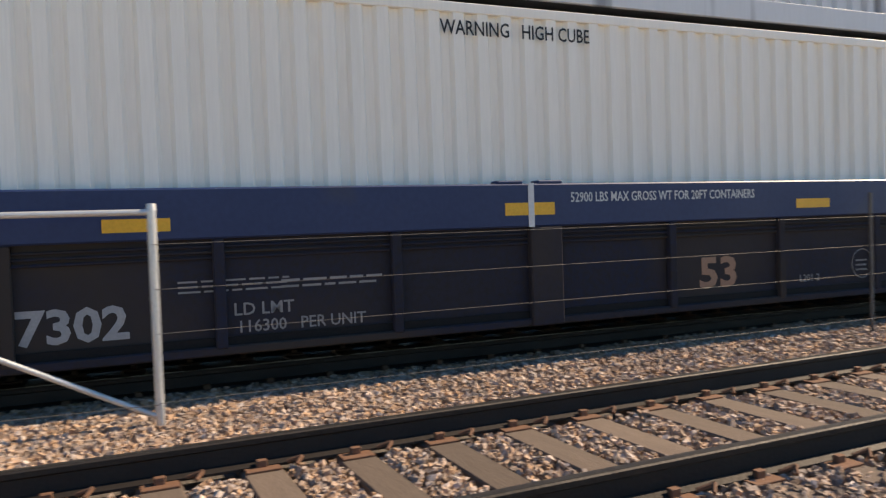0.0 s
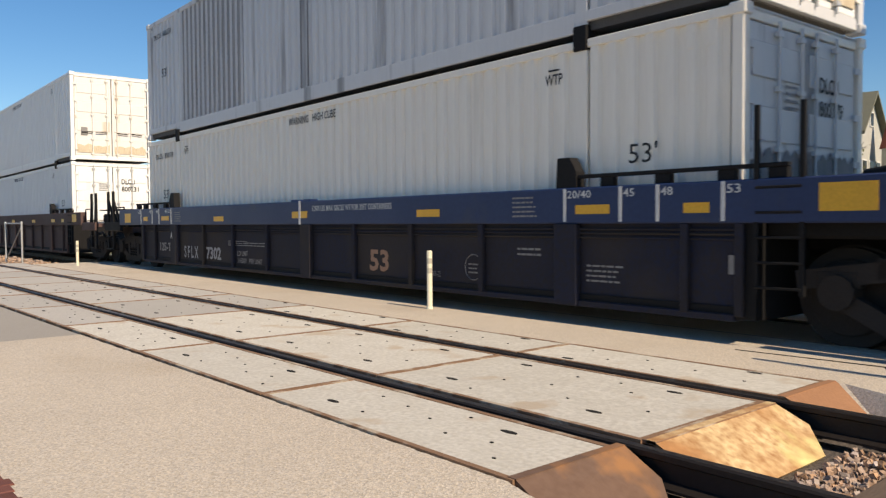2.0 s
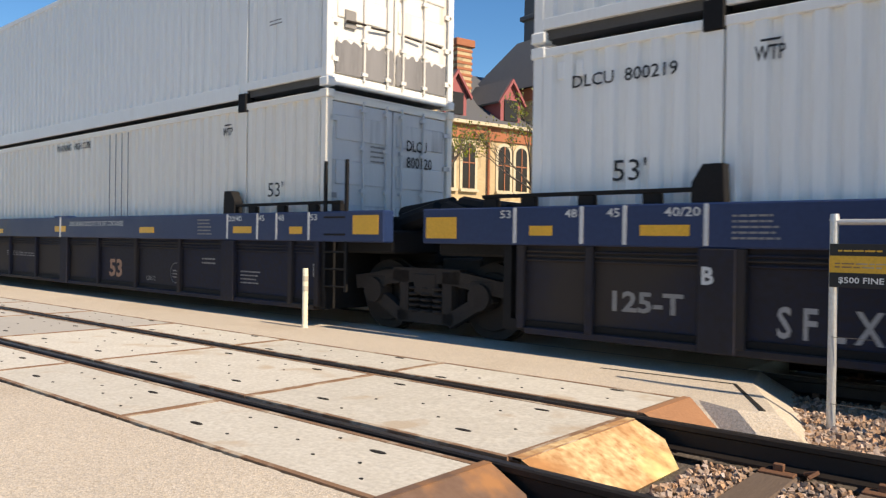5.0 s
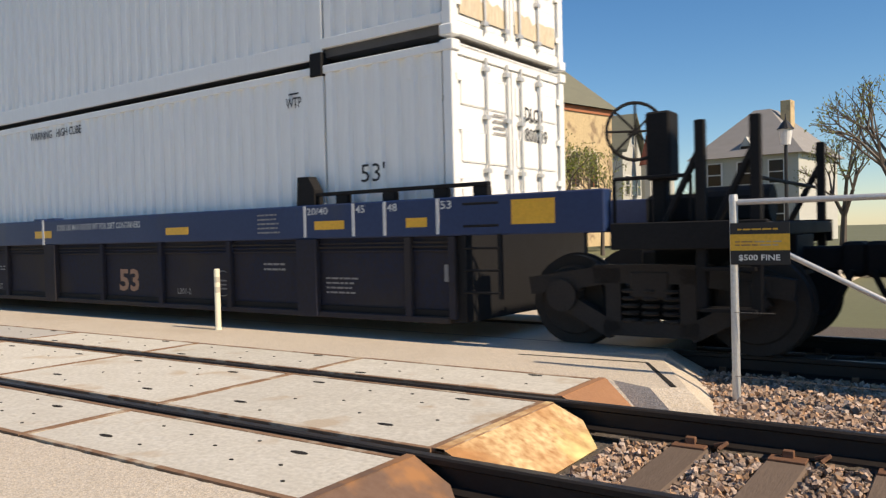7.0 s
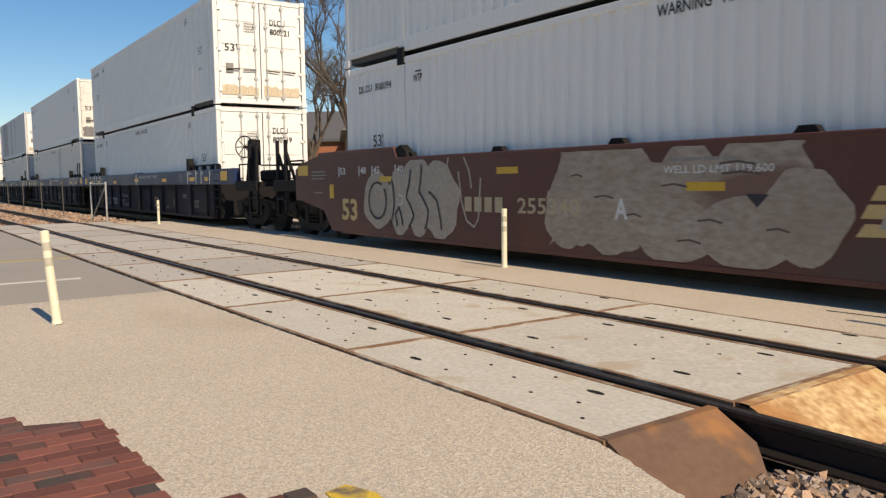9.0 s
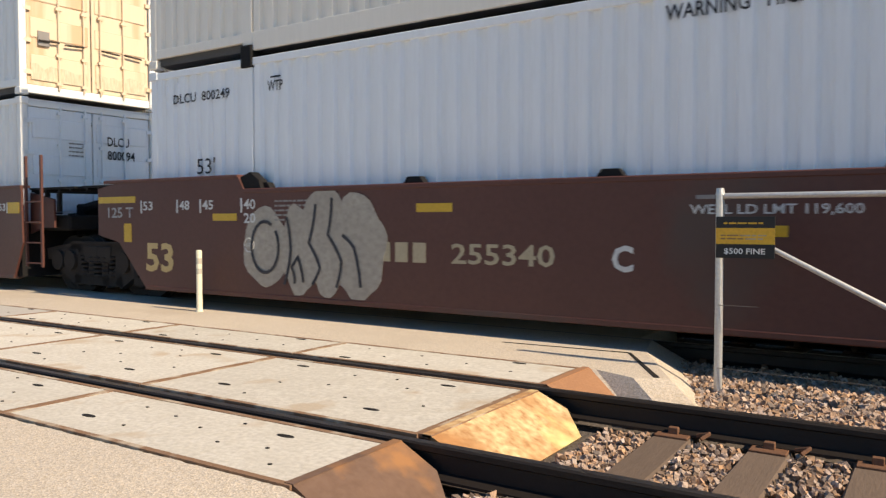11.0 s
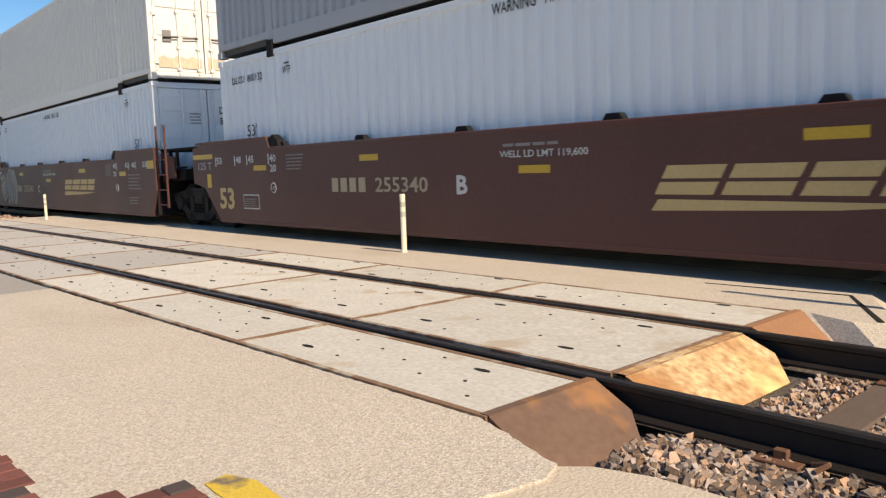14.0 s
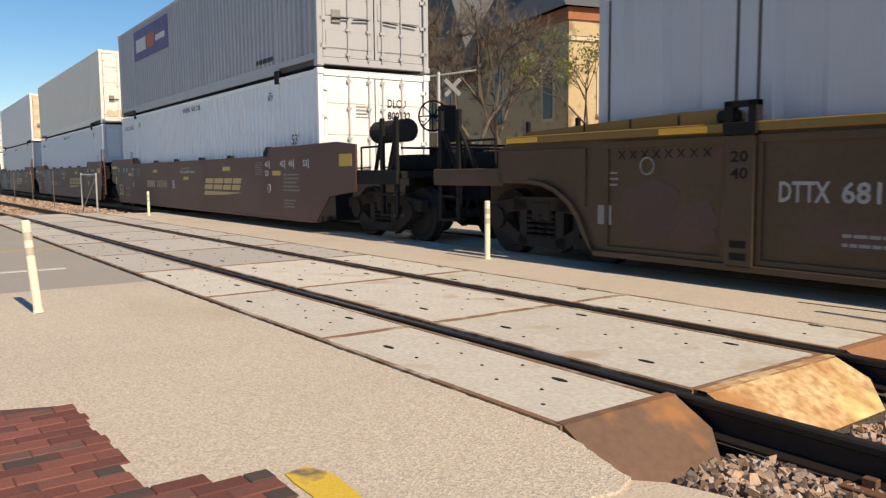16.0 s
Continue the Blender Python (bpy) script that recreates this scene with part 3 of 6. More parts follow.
# ---- posts and fence ----
def bollard(at, lean=(0, 0), height=0.765):
    b = thing("marker_post", "pale yellow flexible marker post with grey bands", "marker post", Matrix.Translation(at) @ pose(0, 0, 0, lean[0], lean[1], 0), group="marker posts at the crossing")
    bm = bmesh.new()
    rod(bm, (0, 0, 0), (0, 0, height), 0.037, n=16)
    rod(bm, (0, 0, height), (0, 0, height + 0.012), 0.037, 0.028, n=16)
    part("post", bm, POST_PALE, b)
    bm = bmesh.new()
    rod(bm, (0, 0, 0), (0, 0, 0.03), 0.046, 0.040, n=14)
    part("foot", bm, POST_PALE, b)
    for z in (height - 0.16, height - 0.29):
        bm = bmesh.new()
        rod(bm, (0, 0, z), (0, 0, z + 0.07), 0.0385, n=16)
        part("band", bm, POST_BAND, b)
    return b


bollard((-7.97, 6.58, -0.008))
bollard((-23.2, 6.42, -0.008), height=0.68)
bollard((-7.24, 1.06, -0.012), (3, -9), height=0.78)


def fence_gate(name, x0, x1, y, label, sign, top=1.385, base=-0.3):
    g = thing(name, label, "fence", (0, 0, 0), group="fence between the tracks")
    for x in (x0, x1):
        bm = bmesh.new()
        rod(bm, (x, y, base), (x, y, top - 0.03), 0.031, n=14)
        p = part("post", bm, GALV, g)
        bm = bmesh.new()
        rod(bm, (x, y, top - 0.05), (x, y, top), 0.036, 0.028, n=14)
        part("cap", bm, GALV, p)
    part("top_rail", rods(((x0, y, top - 0.06), (x1, y, top - 0.06)), r=0.022, n=12), GALV, g)
    part("brace", rods(((x0 + 0.02, y, 1.12), (x1 - 0.03, y, base + 0.2)), r=0.02, n=12), GALV, g)
    if sign:
        s = part("sign", boxes((x0 - 0.015, x0 + 0.40, y - 0.055, y - 0.045, 0.86, 1.17), bevel=0.002), SIGN_BLACK, g, "black and amber trespass sign")
        part("amber_band", boxes((x0 - 0.015, x0 + 0.40, y - 0.058, y - 0.0545, 0.965, 1.085)), SIGN_AMBER, s)
        words("$500 FINE", 0.05, 0.29, SIGN_WHITE, s, (x0 + 0.045, y - 0.0585, 0.885), bold=0.02)
        bars(0.34, 0.05, 2, RUST, s, (x0 + 0.02, y - 0.0595, 1.0))
        bars(0.3, 0.03, 1, SIGN_AMBER, s, (x0 + 0.04, y - 0.0595, 1.115))
    return g


gate = fence_gate("fence_gate", -1.49, 0.88, 6.1, "galvanised tube fence end with a diagonal brace and sign", True)
fence_gate("fence_gate", -28.1, -30.4, 6.1, "galvanised tube fence end beyond the road", False, 1.25)


def wire_fence(x0, xs, y):
    w = thing("wire_fence", "thin wire strands on steel line posts", "fence", (0, 0, 0), group="fence between the tracks")
    for x in xs:
        part("line_post", boxes((x - 0.016, x + 0.016, y - 0.004, y + 0.004, -0.3, 1.36), (x - 0.004, x + 0.004, y + 0.004, y + 0.03, -0.3, 1.36)), WIRE, w)
    far = xs[-1]
    for z in (1.10, 0.785, 0.475, -0.01):
        part("wire", rods(((x0, y - 0.03, z), (far, y - 0.03, z)), r=0.0024, n=5), WIRE, w)
    return w


wire_fence(0.88, [8.25, 14.8], 6.1)
wire_fence(-30.4, [-35.9, -41.2, -47.0, -53.0, -60.0, -68.0], 6.1)
part("wire", rods(((-1.49, 6.07, 0.02), (0.88, 6.07, -0.02)), ((-1.49, 6.07, 0.5), (-1.2, 6.07, 0.5)), r=0.0024, n=5), WIRE, gate)


# ---- the train ----
SPEED, START, TRACK_Y, SLANT = 8.0, 4.22, 8.125, -0.022
TRAIN = []
WHEELSETS = []
NEAR = -1.52


def on_line(x, z):
    """A pose on the far track, which runs at a slight angle to the near one."""
    return pose(x, TRACK_Y + SLANT * x, z - 0.02, 0, 0, math.degrees(math.atan(SLANT)))


def rolling(name, label, category, offset, z=0.0, group=""):
    ob = thing(name, label, category, on_line(START + offset, z), group)
    TRAIN.append((ob, offset, z))
    return ob


# ---- containers ----
LENGTH, HEIGHT, HALF = 16.154, 2.89, 1.295


def corrugated(x0, x1, z0, z1, depth, pitch, flip=1, folds=(0.42, 0.55, 0.87)):
    """A folded sheet along x, its outer faces at y = 0 and its inner ones at depth."""
    bm = bmesh.new()
    n = max(1, round((x1 - x0) / pitch))
    p = (x1 - x0) / n
    cols = []
    for i in range(n):
        for a, d in ((0.0, 0), (folds[0], 0), (folds[1], 1), (folds[2], 1)):
            cols.append((x0 + (i + a) * p, d * depth * flip))
    cols.append((x1, 0.0))
    lo, hi = ([bm.verts.new((x, y, z)) for x, y in cols] for z in (z0, z1))
    for i in range(len(cols) - 1):
        bm.faces.new((lo[i], lo[i + 1], hi[i + 1], hi[i]))
    return bm


SIDE_MESH = {}
for style, depth, pitch, folds in (("wave", 0.045, 0.245, (0.42, 0.55, 0.87)), ("sheet", 0.05, 1.30, (0.60, 0.66, 0.94))):
    for flip in (1, -1):
        bm = corrugated(-7.94, 7.94, 0.20, HEIGHT - 0.11, depth, pitch, flip, folds)
        if flip < 0:
            bmesh.ops.reverse_faces(bm, faces=bm.faces[:])
        SIDE_MESH[style, flip] = mesh_of("side_panel", bm, WHITE)
ROOF_MESH = mesh_of("roof", boxes((-8.05, 8.05, -1.27, 1.27, HEIGHT - 0.05, HEIGHT - 0.015)), WHITE)
FLOOR_MESH = mesh_of("underframe", boxes((-8.0, 8.0, -1.25, 1.25, 0.04, 0.16)), ROOF_DARK)
FRONT = corrugated(-1.18, 1.18, 0.2, HEIGHT - 0.12, 0.04, 0.236)
bmesh.ops.rotate(FRONT, verts=FRONT.verts[:], matrix=Matrix.Rotation(radians(-90), 3, "Z"))
bmesh.ops.translate(FRONT, verts=FRONT.verts[:], vec=(-8.03, 0, 0))
FRONT_MESH = mesh_of("front_panel", FRONT, WHITE)
TOP_RAIL = mesh_of("top_rail", boxes((-7.95, 7.95, -0.03, 0.03, HEIGHT - 0.115, HEIGHT - 0.02), bevel=0.008), WHITE)
LOW_RAIL = mesh_of("bottom_rail", boxes((-6.0, 6.0, -0.02, 0.035, 0.03, 0.26), (-7.95, -6.0, -0.02, 0.035, 0.14, 0.26), (6.0, 7.95, -0.02, 0.035, 0.14, 0.26), bevel=0.006), WHITE)
CORNER = mesh_of("corner_post", boxes((-0.065, 0.065, -0.06, 0.06, 0.1, HEIGHT - 0.1), bevel=0.012), WHITE)
POST40 = mesh_of("stacking_post", boxes((-0.085, 0.085, -0.016, 0.016, 0.02, HEIGHT - 0.02), bevel=0.004), WHITE)
CASTING = mesh_of("corner_casting", boxes((-0.089, 0.089, -0.075, 0.075, -0.06, 0.06), bevel=0.012), WHITE)
END_HEAD = mesh_of("end_header", boxes((-0.05, 0.05, -1.17, 1.17, HEIGHT - 0.14, HEIGHT - 0.02), bevel=0.008), WHITE)
END_SILL = mesh_of("end_sill", boxes((-0.05, 0.05, -1.17, 1.17, 0.04, 0.18), bevel=0.008), WHITE)
DOOR = boxes((0, 0.045, 0.012, 1.16, 0.185, HEIGHT - 0.15), bevel=0.008)
DOOR_PANEL = mesh_of("door_panel", boxes((0.045, 0.060, 0.07, 1.10, 0, 0.34), bevel=0.012), WHITE)
DOOR_MESH = mesh_of("door", DOOR, WHITE)
RODS = []
for y in (0.16, 0.62):
    bm = bmesh.new()
    rod(bm, (0.085, y, 0.14), (0.085, y, HEIGHT - 0.1), 0.017, n=8)
    for z in (0.22, 0.7, 1.5, 2.1, HEIGHT - 0.25):
        box(bm, 0.055, 0.105, y - 0.05, y + 0.05, z, z + 0.05)
    RODS.append(mesh_of("lock_rod", bm, GALV))
HANDLE = mesh_of("door_handle", rods(((0.10, 0.16, 0.95), (0.11, 0.52, 0.93)), ((0.10, 0.62, 0.95), (0.11, 0.98, 0.93)), r=0.016, n=6), IRON)
HINGE = mesh_of("door_hinge", boxes((0.03, 0.085, 1.10, 1.24, 0, 0.07)), WHITE)
CONE = mesh_of("stacking_cone", boxes((-0.10, 0.10, -0.085, 0.085, -0.16, 0.12), bevel=0.01), IRON_DARK)


def container(offset, level, side=WHITE, door=WHITE, style="wave", label="", number="", warning=True, wtp=5.55, soiled=None, grime=()):
    z = 0.34 if level == 0 else 3.27
    c = rolling("shipping_container", label, "shipping container", offset, z, "stacked containers on the train")
    for s in (-1, 1):
        part("side_panel", SIDE_MESH[style, -s], side, c, at=(0, s * HALF, 0))
        part("top_rail", TOP_RAIL, side, c, at=(0, s * (HALF - 0.02), 0))
        part("bottom_rail", LOW_RAIL, side, c, at=Matrix.Translation((0, s * (HALF - 0.015), 0)) @ pose(0, 0, 0, 0, 0, 0 if s < 0 else 180))
        for x in (-8.01, 8.01):
            p = part("corner_post", CORNER, side, c, at=(x, s * (HALF - 0.055), 0))
            for zz in (0.06, HEIGHT - 0.06):
                part("corner_casting", CASTING, side, p, at=(0, 0, zz))
        for x in (-6.1, 6.1):
            part("stacking_post", POST40, side, c, at=(x, s * (HALF - 0.012), 0))
            if level:
                part("stacking_cone", CONE, IRON_DARK, c, at=(x, s * (HALF - 0.05), -0.02))
    if style == "sheet":
        for x in (-7.9, -6.22, -5.98, 5.98, 6.22, 7.9):
            part("seam", boxes((x - 0.018, x + 0.018, -HALF - 0.003, -HALF + 0.02, 0.26, HEIGHT - 0.12)), ROOF_DARK, c)
    part("roof", ROOF_MESH, side, c)
    part("underframe", FLOOR_MESH, ROOF_DARK, c)
    part("front_panel", FRONT_MESH, side, c)
    for x in (-8.02, 8.0):
        part("end_header", END_HEAD, side, c, at=(x, 0, 0))
        part("end_sill", END_SILL, side, c, at=(x, 0, 0))
    for s in (1, -1):
        d = part("door", DOOR_MESH, door, c, at=Matrix.Translation((7.99, 0, 0)) @ Matrix.Diagonal((1, s, 1, 1)))
        for r in RODS:
            part("lock_rod", r, door if door is not WHITE else GALV, d)
        part("door_handle", HANDLE, IRON, d)
        for k in range(5):
            part("door_hinge", HINGE, door, d, at=(0, 0, 0.35 + k * 0.53))
        for k in range(4):
            part("door_panel", DOOR_PANEL, door, d, at=(0, 0, 0.36 + k * 0.62))
    y = -HALF - 0.004
    if warning:
        words("WARNING   HIGH CUBE", 0.135, 1.60, LETTER, c, (-0.75, y, 2.575))
    if wtp:
        words("WTP", 0.13, 0.27, LETTER, c, (wtp, y, 2.42))
        words("WTP", 0.13, 0.26, LETTER, c, (-5.74, y, 2.42))
        for x in (wtp, -5.74):
            part("bar_mark", boxes((x + 0.05, x + 0.22, y, y + 0.004, 2.585, 2.605)), LETTER, c)
    if number:
        words("53'", 0.215, 0.36, LETTER, c, (6.76, y, 1.44), bold=0.0)
        words("53'", 0.215, 0.36, LETTER, c, (-7.1, y, 1.44), bold=0.0)
        words("DLCU  " + number, 0.13, 1.14, LETTER, c, (-7.58, y, 2.41))
        words("53'", 0.2, 0.34, LETTER, c, (8.056, -1.0, 0.38 if level == 0 else 1.42), 90, bold=0.0)
        words("DLCU", 0.17, 0.44, LETTER, c, (8.056, 0.28, 2.18), 90)
        words(number, 0.17, 0.56, LETTER, c, (8.056, 0.28, 1.93), 90)
        bars(0.3, 0.28, 4, DECAL_GREY, c, (8.056, -0.46, 1.95), 90)
        bars(0.32, 0.1, 2, DECAL_GREY, c, (6.75, y, 1.02))
    if level and door is not GREY_BOX and style == "wave":
        rnd = random.Random(int(offset * 10) + 500)
        for y0, y1 in ((-1.1, -0.08), (0.08, 1.1)):
            edge = [(y1 + (y0 - y1) * k / 9, 0.52 + rnd.uniform(-0.07, 0.05)) for k in range(10)]
            part("rust_stain", prism([(y0, 0.27), (y1, 0.27)] + edge, 8.0515, 8.054, "x"), DOOR_GRIME, c)
    rnd = random.Random(int(offset * 7) + 90)
    for z0, z1, wave in grime:
        for y0, y1 in ((-1.13, -0.03), (0.03, 1.13)):
            edge = [(y1 + (y0 - y1) * k / 24, z1 + wave * math.sin(k * 1.6) + rnd.uniform(-0.03, 0.03)) for k in range(25)]
            part("soot_stain", prism([(y0, z0), (y1, z0)] + edge, 8.0545, 8.057, "x"), SOOT, c, "black soot on the doors")
    if level:
        part("document_box", boxes((8.05, 8.075, -0.98, -0.78, 0.85, 1.1), bevel=0.004), DECAL_GREY, c)
    for x in (-7.72, -7.5, 7.5, 7.72):
        part("vent", boxes((x - 0.045, x + 0.045, y - 0.002, y + 0.03, 2.52, 2.70), bevel=0.012), side, c)
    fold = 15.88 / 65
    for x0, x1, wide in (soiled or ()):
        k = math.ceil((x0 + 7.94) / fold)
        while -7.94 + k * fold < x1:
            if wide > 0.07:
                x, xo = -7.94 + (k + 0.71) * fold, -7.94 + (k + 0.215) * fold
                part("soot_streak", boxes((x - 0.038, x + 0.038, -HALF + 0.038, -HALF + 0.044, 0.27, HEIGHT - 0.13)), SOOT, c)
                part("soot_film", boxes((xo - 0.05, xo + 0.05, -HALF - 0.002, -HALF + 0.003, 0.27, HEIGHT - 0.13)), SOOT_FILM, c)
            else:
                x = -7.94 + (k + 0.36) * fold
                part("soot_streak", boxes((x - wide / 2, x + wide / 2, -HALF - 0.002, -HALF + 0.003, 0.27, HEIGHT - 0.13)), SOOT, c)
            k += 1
    return c


# ---- running gear ----
def sideframe_mesh():
    bm = bmesh.new()
    # a cast frame as bars round two triangular windows and a spring nest
    for a, b, h in (((-1.2, 0.62), (-0.5, 0.72), 0.18), ((-0.5, 0.74), (0.5, 0.74), 0.18), ((0.5, 0.72), (1.2, 0.62), 0.18), ((-0.98, 0.52), (-0.42, 0.22), 0.17), ((-0.42, 0.22), (0.42, 0.22), 0.14), ((0.42, 0.22), (0.98, 0.52), 0.17), ((-0.36, 0.22), (-0.36, 0.74), 0.15), ((0.36, 0.22), (0.36, 0.74), 0.15)):
        a, b = Vector((a[0], 0, a[1])), Vector((b[0], 0, b[1]))
        d = (b - a).normalized()
        m = Matrix.Translation((a + b) / 2) @ Matrix(((d.x, 0, -d.z), (0, 1, 0), (d.z, 0, d.x))).to_4x4()
        bmesh.ops.create_cube(bm, size=1.0, matrix=m @ Matrix.Diagonal(((b - a).length + h * 0.7, 0.13, h, 1)))
    for x in (-0.89, 0.89):
        rod(bm, (x, -0.12, 0.52), (x, 0.10, 0.52), 0.16, n=14)
        box(bm, x - 0.19, x + 0.19, -0.07, 0.07, 0.56, 0.72, bevel=0.02)
    bmesh.ops.recalc_face_normals(bm, faces=bm.faces[:])
    return mesh_of("side_frame", bm, IRON)


FRAME_MESH = sideframe_mesh()
SPRING = bmesh.new()
for k in range(5):
    ring(SPRING, (0, -0.02, 0.30 + k * 0.07), (0, 0, 1), 0.07, 0.02, 10, 5)
SPRING = mesh_of("coil_spring", SPRING, IRON)
BOLSTER = mesh_of("truck", boxes((-0.2, 0.2, -1.1, 1.1, 0.5, 0.78), (-0.35, 0.35, -0.4, 0.4, 0.75, 0.95), bevel=0.03), IRON)
WHEEL = bmesh.new()
rod(WHEEL, (0, -1.12, 0), (0, 1.12, 0), 0.08, n=12)
for s in (-1, 1):
    rod(WHEEL, (0, s * 0.72, 0), (0, s * 0.84, 0), 0.457, n=36)
    rod(WHEEL, (0, s * 0.68, 0), (0, s * 0.72, 0), 0.482, n=36)
    rod(WHEEL, (0, s * 0.84, 0), (0, s * 0.87, 0), 0.36, 0.34, n=24)
    for k in range(3):
        a = 2 * math.pi * k / 3
        rod(WHEEL, (0.05 * math.cos(a), s * 1.10, 0.05 * math.sin(a)), (0.05 * math.cos(a), s * 1.14, 0.05 * math.sin(a)), 0.022, n=6)
WHEEL = mesh_of("wheelset", WHEEL, IRON)


def truck(car, u):
    t = part("truck", BOLSTER, IRON, car, "black cast steel truck", at=(u, 0, 0))
    for s in (-1, 1):
        part("side_frame", FRAME_MESH, IRON, t, at=(0, s * 1.02, 0))
        for x in (-0.2, 0.0, 0.2):
            part("coil_spring", SPRING, IRON, t, at=(x, s * 1.02, 0))
    # added black block standing in for the shade behind the side frames
    part("brake_beam", boxes((-0.52, 0.52, -0.95, 0.95, 0.30, 0.62), bevel=0.03), IRON_DARK, t)
    for x in (-0.89, 0.89):
        WHEELSETS.append((part("wheelset", WHEEL, IRON, t, at=(x, 0, 0.457)), x))
    return t


def brake_stand(car, u, y, tall=2.32, label="black hand brake wheel on its stand"):
    s = part("brake_stand", boxes((u - 0.05, u + 0.18, y + 0.05, y + 0.3, tall - 0.72, tall - 0.1), (u - 0.02, u + 0.12, y + 0.1, y + 0.22, 1.1, tall - 0.5), bevel=0.02), IRON_DARK, car, label)
    bm = bmesh.new()
    hub = (u - 0.12, y, tall - 0.27)
    axis = Vector((0.55, -0.83, 0)).normalized()
    ring(bm, hub, axis, 0.26, 0.016, 28, 6)
    side = Vector((0.83, 0.55, 0))
    for k in range(8):
        a = math.pi * k / 4
        rod(bm, hub, Vector(hub) + side * 0.26 * math.cos(a) + Vector((0, 0, 0.26 * math.sin(a))), 0.011, n=6)
    rod(bm, hub, Vector(hub) - axis * 0.2, 0.03, n=8)
    part("brake_wheel", bm, IRON_DARK, s)
    return s


def ladder(car, u, y, z0, z1, width, material=IRON_DARK, rungs=5, tall=None):
    bm = bmesh.new()
    for x in (u, u + width):
        box(bm, x - 0.022, x + 0.022, y - 0.015, y + 0.02, z0, tall or z1)
    l = part("ladder", bm, material, car, "steel ladder")
    for k in range(rungs):
        z = z0 + 0.06 + (z1 - z0 - 0.1) * k / (rungs - 1)
        part("rung", rods(((u, y - 0.02, z), (u + width, y - 0.02, z)), r=0.013, n=6), material, l)
    return l


def end_platform(car, side, inner, material, posts=True, brake=None, tank=None):
    """The platform and coupler beyond the well at a car's free end; side is -1 or 1."""
    a, b = sorted((side * inner, side * 11.25))
    p = part("end_platform", boxes((a, b, -1.41, 1.41, 1.08, 1.2), bevel=0.01), material, car)
    part("side_sill", boxes((a, b, -1.5, -1.42, 0.98, 1.22), bevel=0.01), material, p)
    part("side_sill", boxes((a, b, 1.42, 1.5, 0.98, 1.22), bevel=0.01), material, p)
    part("centre_sill", boxes((a, b, -0.4, 0.4, 0.68, 1.075), bevel=0.01), material, p)
    a, b = sorted((side * 11.2, side * 11.72))
    bm = boxes((a, b, -0.12, 0.12, 0.74, 0.96), bevel=0.02)
    box(bm, side * 11.68 - 0.1, side * 11.68 + 0.1, -0.2, 0.2, 0.68, 1.0, bevel=0.03)
    part("coupler", bm, IRON_DARK, car, "black knuckle coupler")
    sag = lambda t: 0.75 - 0.42 * math.sin(math.pi * min(1, t * 0.9 + 0.1))
    bm = tube([(side * (11.2 + 0.0625 * k), -0.35, sag(k / 8)) for k in range(9)], 0.028, 7)
    part("brake_hose", bm, IRON_DARK, car)
    if posts:
        for u, y in ((side * 10.7, -1.42), (side * 11.15, -1.42), (side * 11.15, 1.42)):
            part("corner_post", boxes((u - 0.045, u + 0.045, y - 0.03, y + 0.03, 0.45, 2.08), bevel=0.008), IRON_DARK, car)
            part("post_brace", rods(((u, y, 1.85), (u + side * -0.34, y + 0.06, 1.2)), r=0.035, n=6), IRON_DARK, car)
        for z in (0.45, 0.8):
            part("step", boxes(sorted((side * 10.7, side * 11.15)) + [-1.5, -1.28, z, z + 0.03]), IRON_DARK, car)
    part("handrail", rods(((side * 9.9, -1.38, 1.2), (side * 9.9, -1.38, 1.62)), ((side * 9.9, -1.38, 1.62), (side * 10.6, -1.38, 1.62)), ((side * 10.6, -1.38, 1.62), (side * 10.6, -1.38, 1.2)), ((side * 11.1, -1.3, 1.58), (side * 11.1, 1.3, 1.58)), r=0.018), IRON_DARK, car)
    part("brake_rigging", boxes(sorted((side * 10.0, side * 11.0)) + [-0.9, -0.5, 1.2, 1.48], bevel=0.04), IRON_DARK, car)
    part("brake_cylinder", rods(((side * 10.15, 0.5, 1.4), (side * 10.85, 0.5, 1.4)), r=0.2, n=16), IRON_DARK, car)
    if brake:
        brake_stand(car, *brake)
    if tank:
        part("air_tank", rods(((tank[0] - 0.5, tank[1], tank[2]), (tank[0] + 0.5, tank[1], tank[2])), r=0.2, n=18), IRON, car)


def well_floor(car, material):
    part("well_floor", boxes((-8.2, 8.2, -1.46, 1.46, 0.24, 0.36), (-8.3, -8.2, -1.46, 1.46, 0.24, 1.15), (8.2, 8.3, -1.46, 1.46, 0.24, 1.15)), IRON_DARK, car)


RIBS = [0.17 + 1.48 * k for k in range(-5, 6) if k] + [-8.05, 8.15]
RIB_MESH = mesh_of("rib", boxes((-0.045, 0.045, -0.07, 0.0, 0.27, 1.14), bevel=0.01), BLUE_DIRTY)
RIB_WIDE = mesh_of("rib", boxes((-0.17, 0.17, -0.085, 0.0, 0.22, 1.14), bevel=0.012), BLUE_DIRTY)


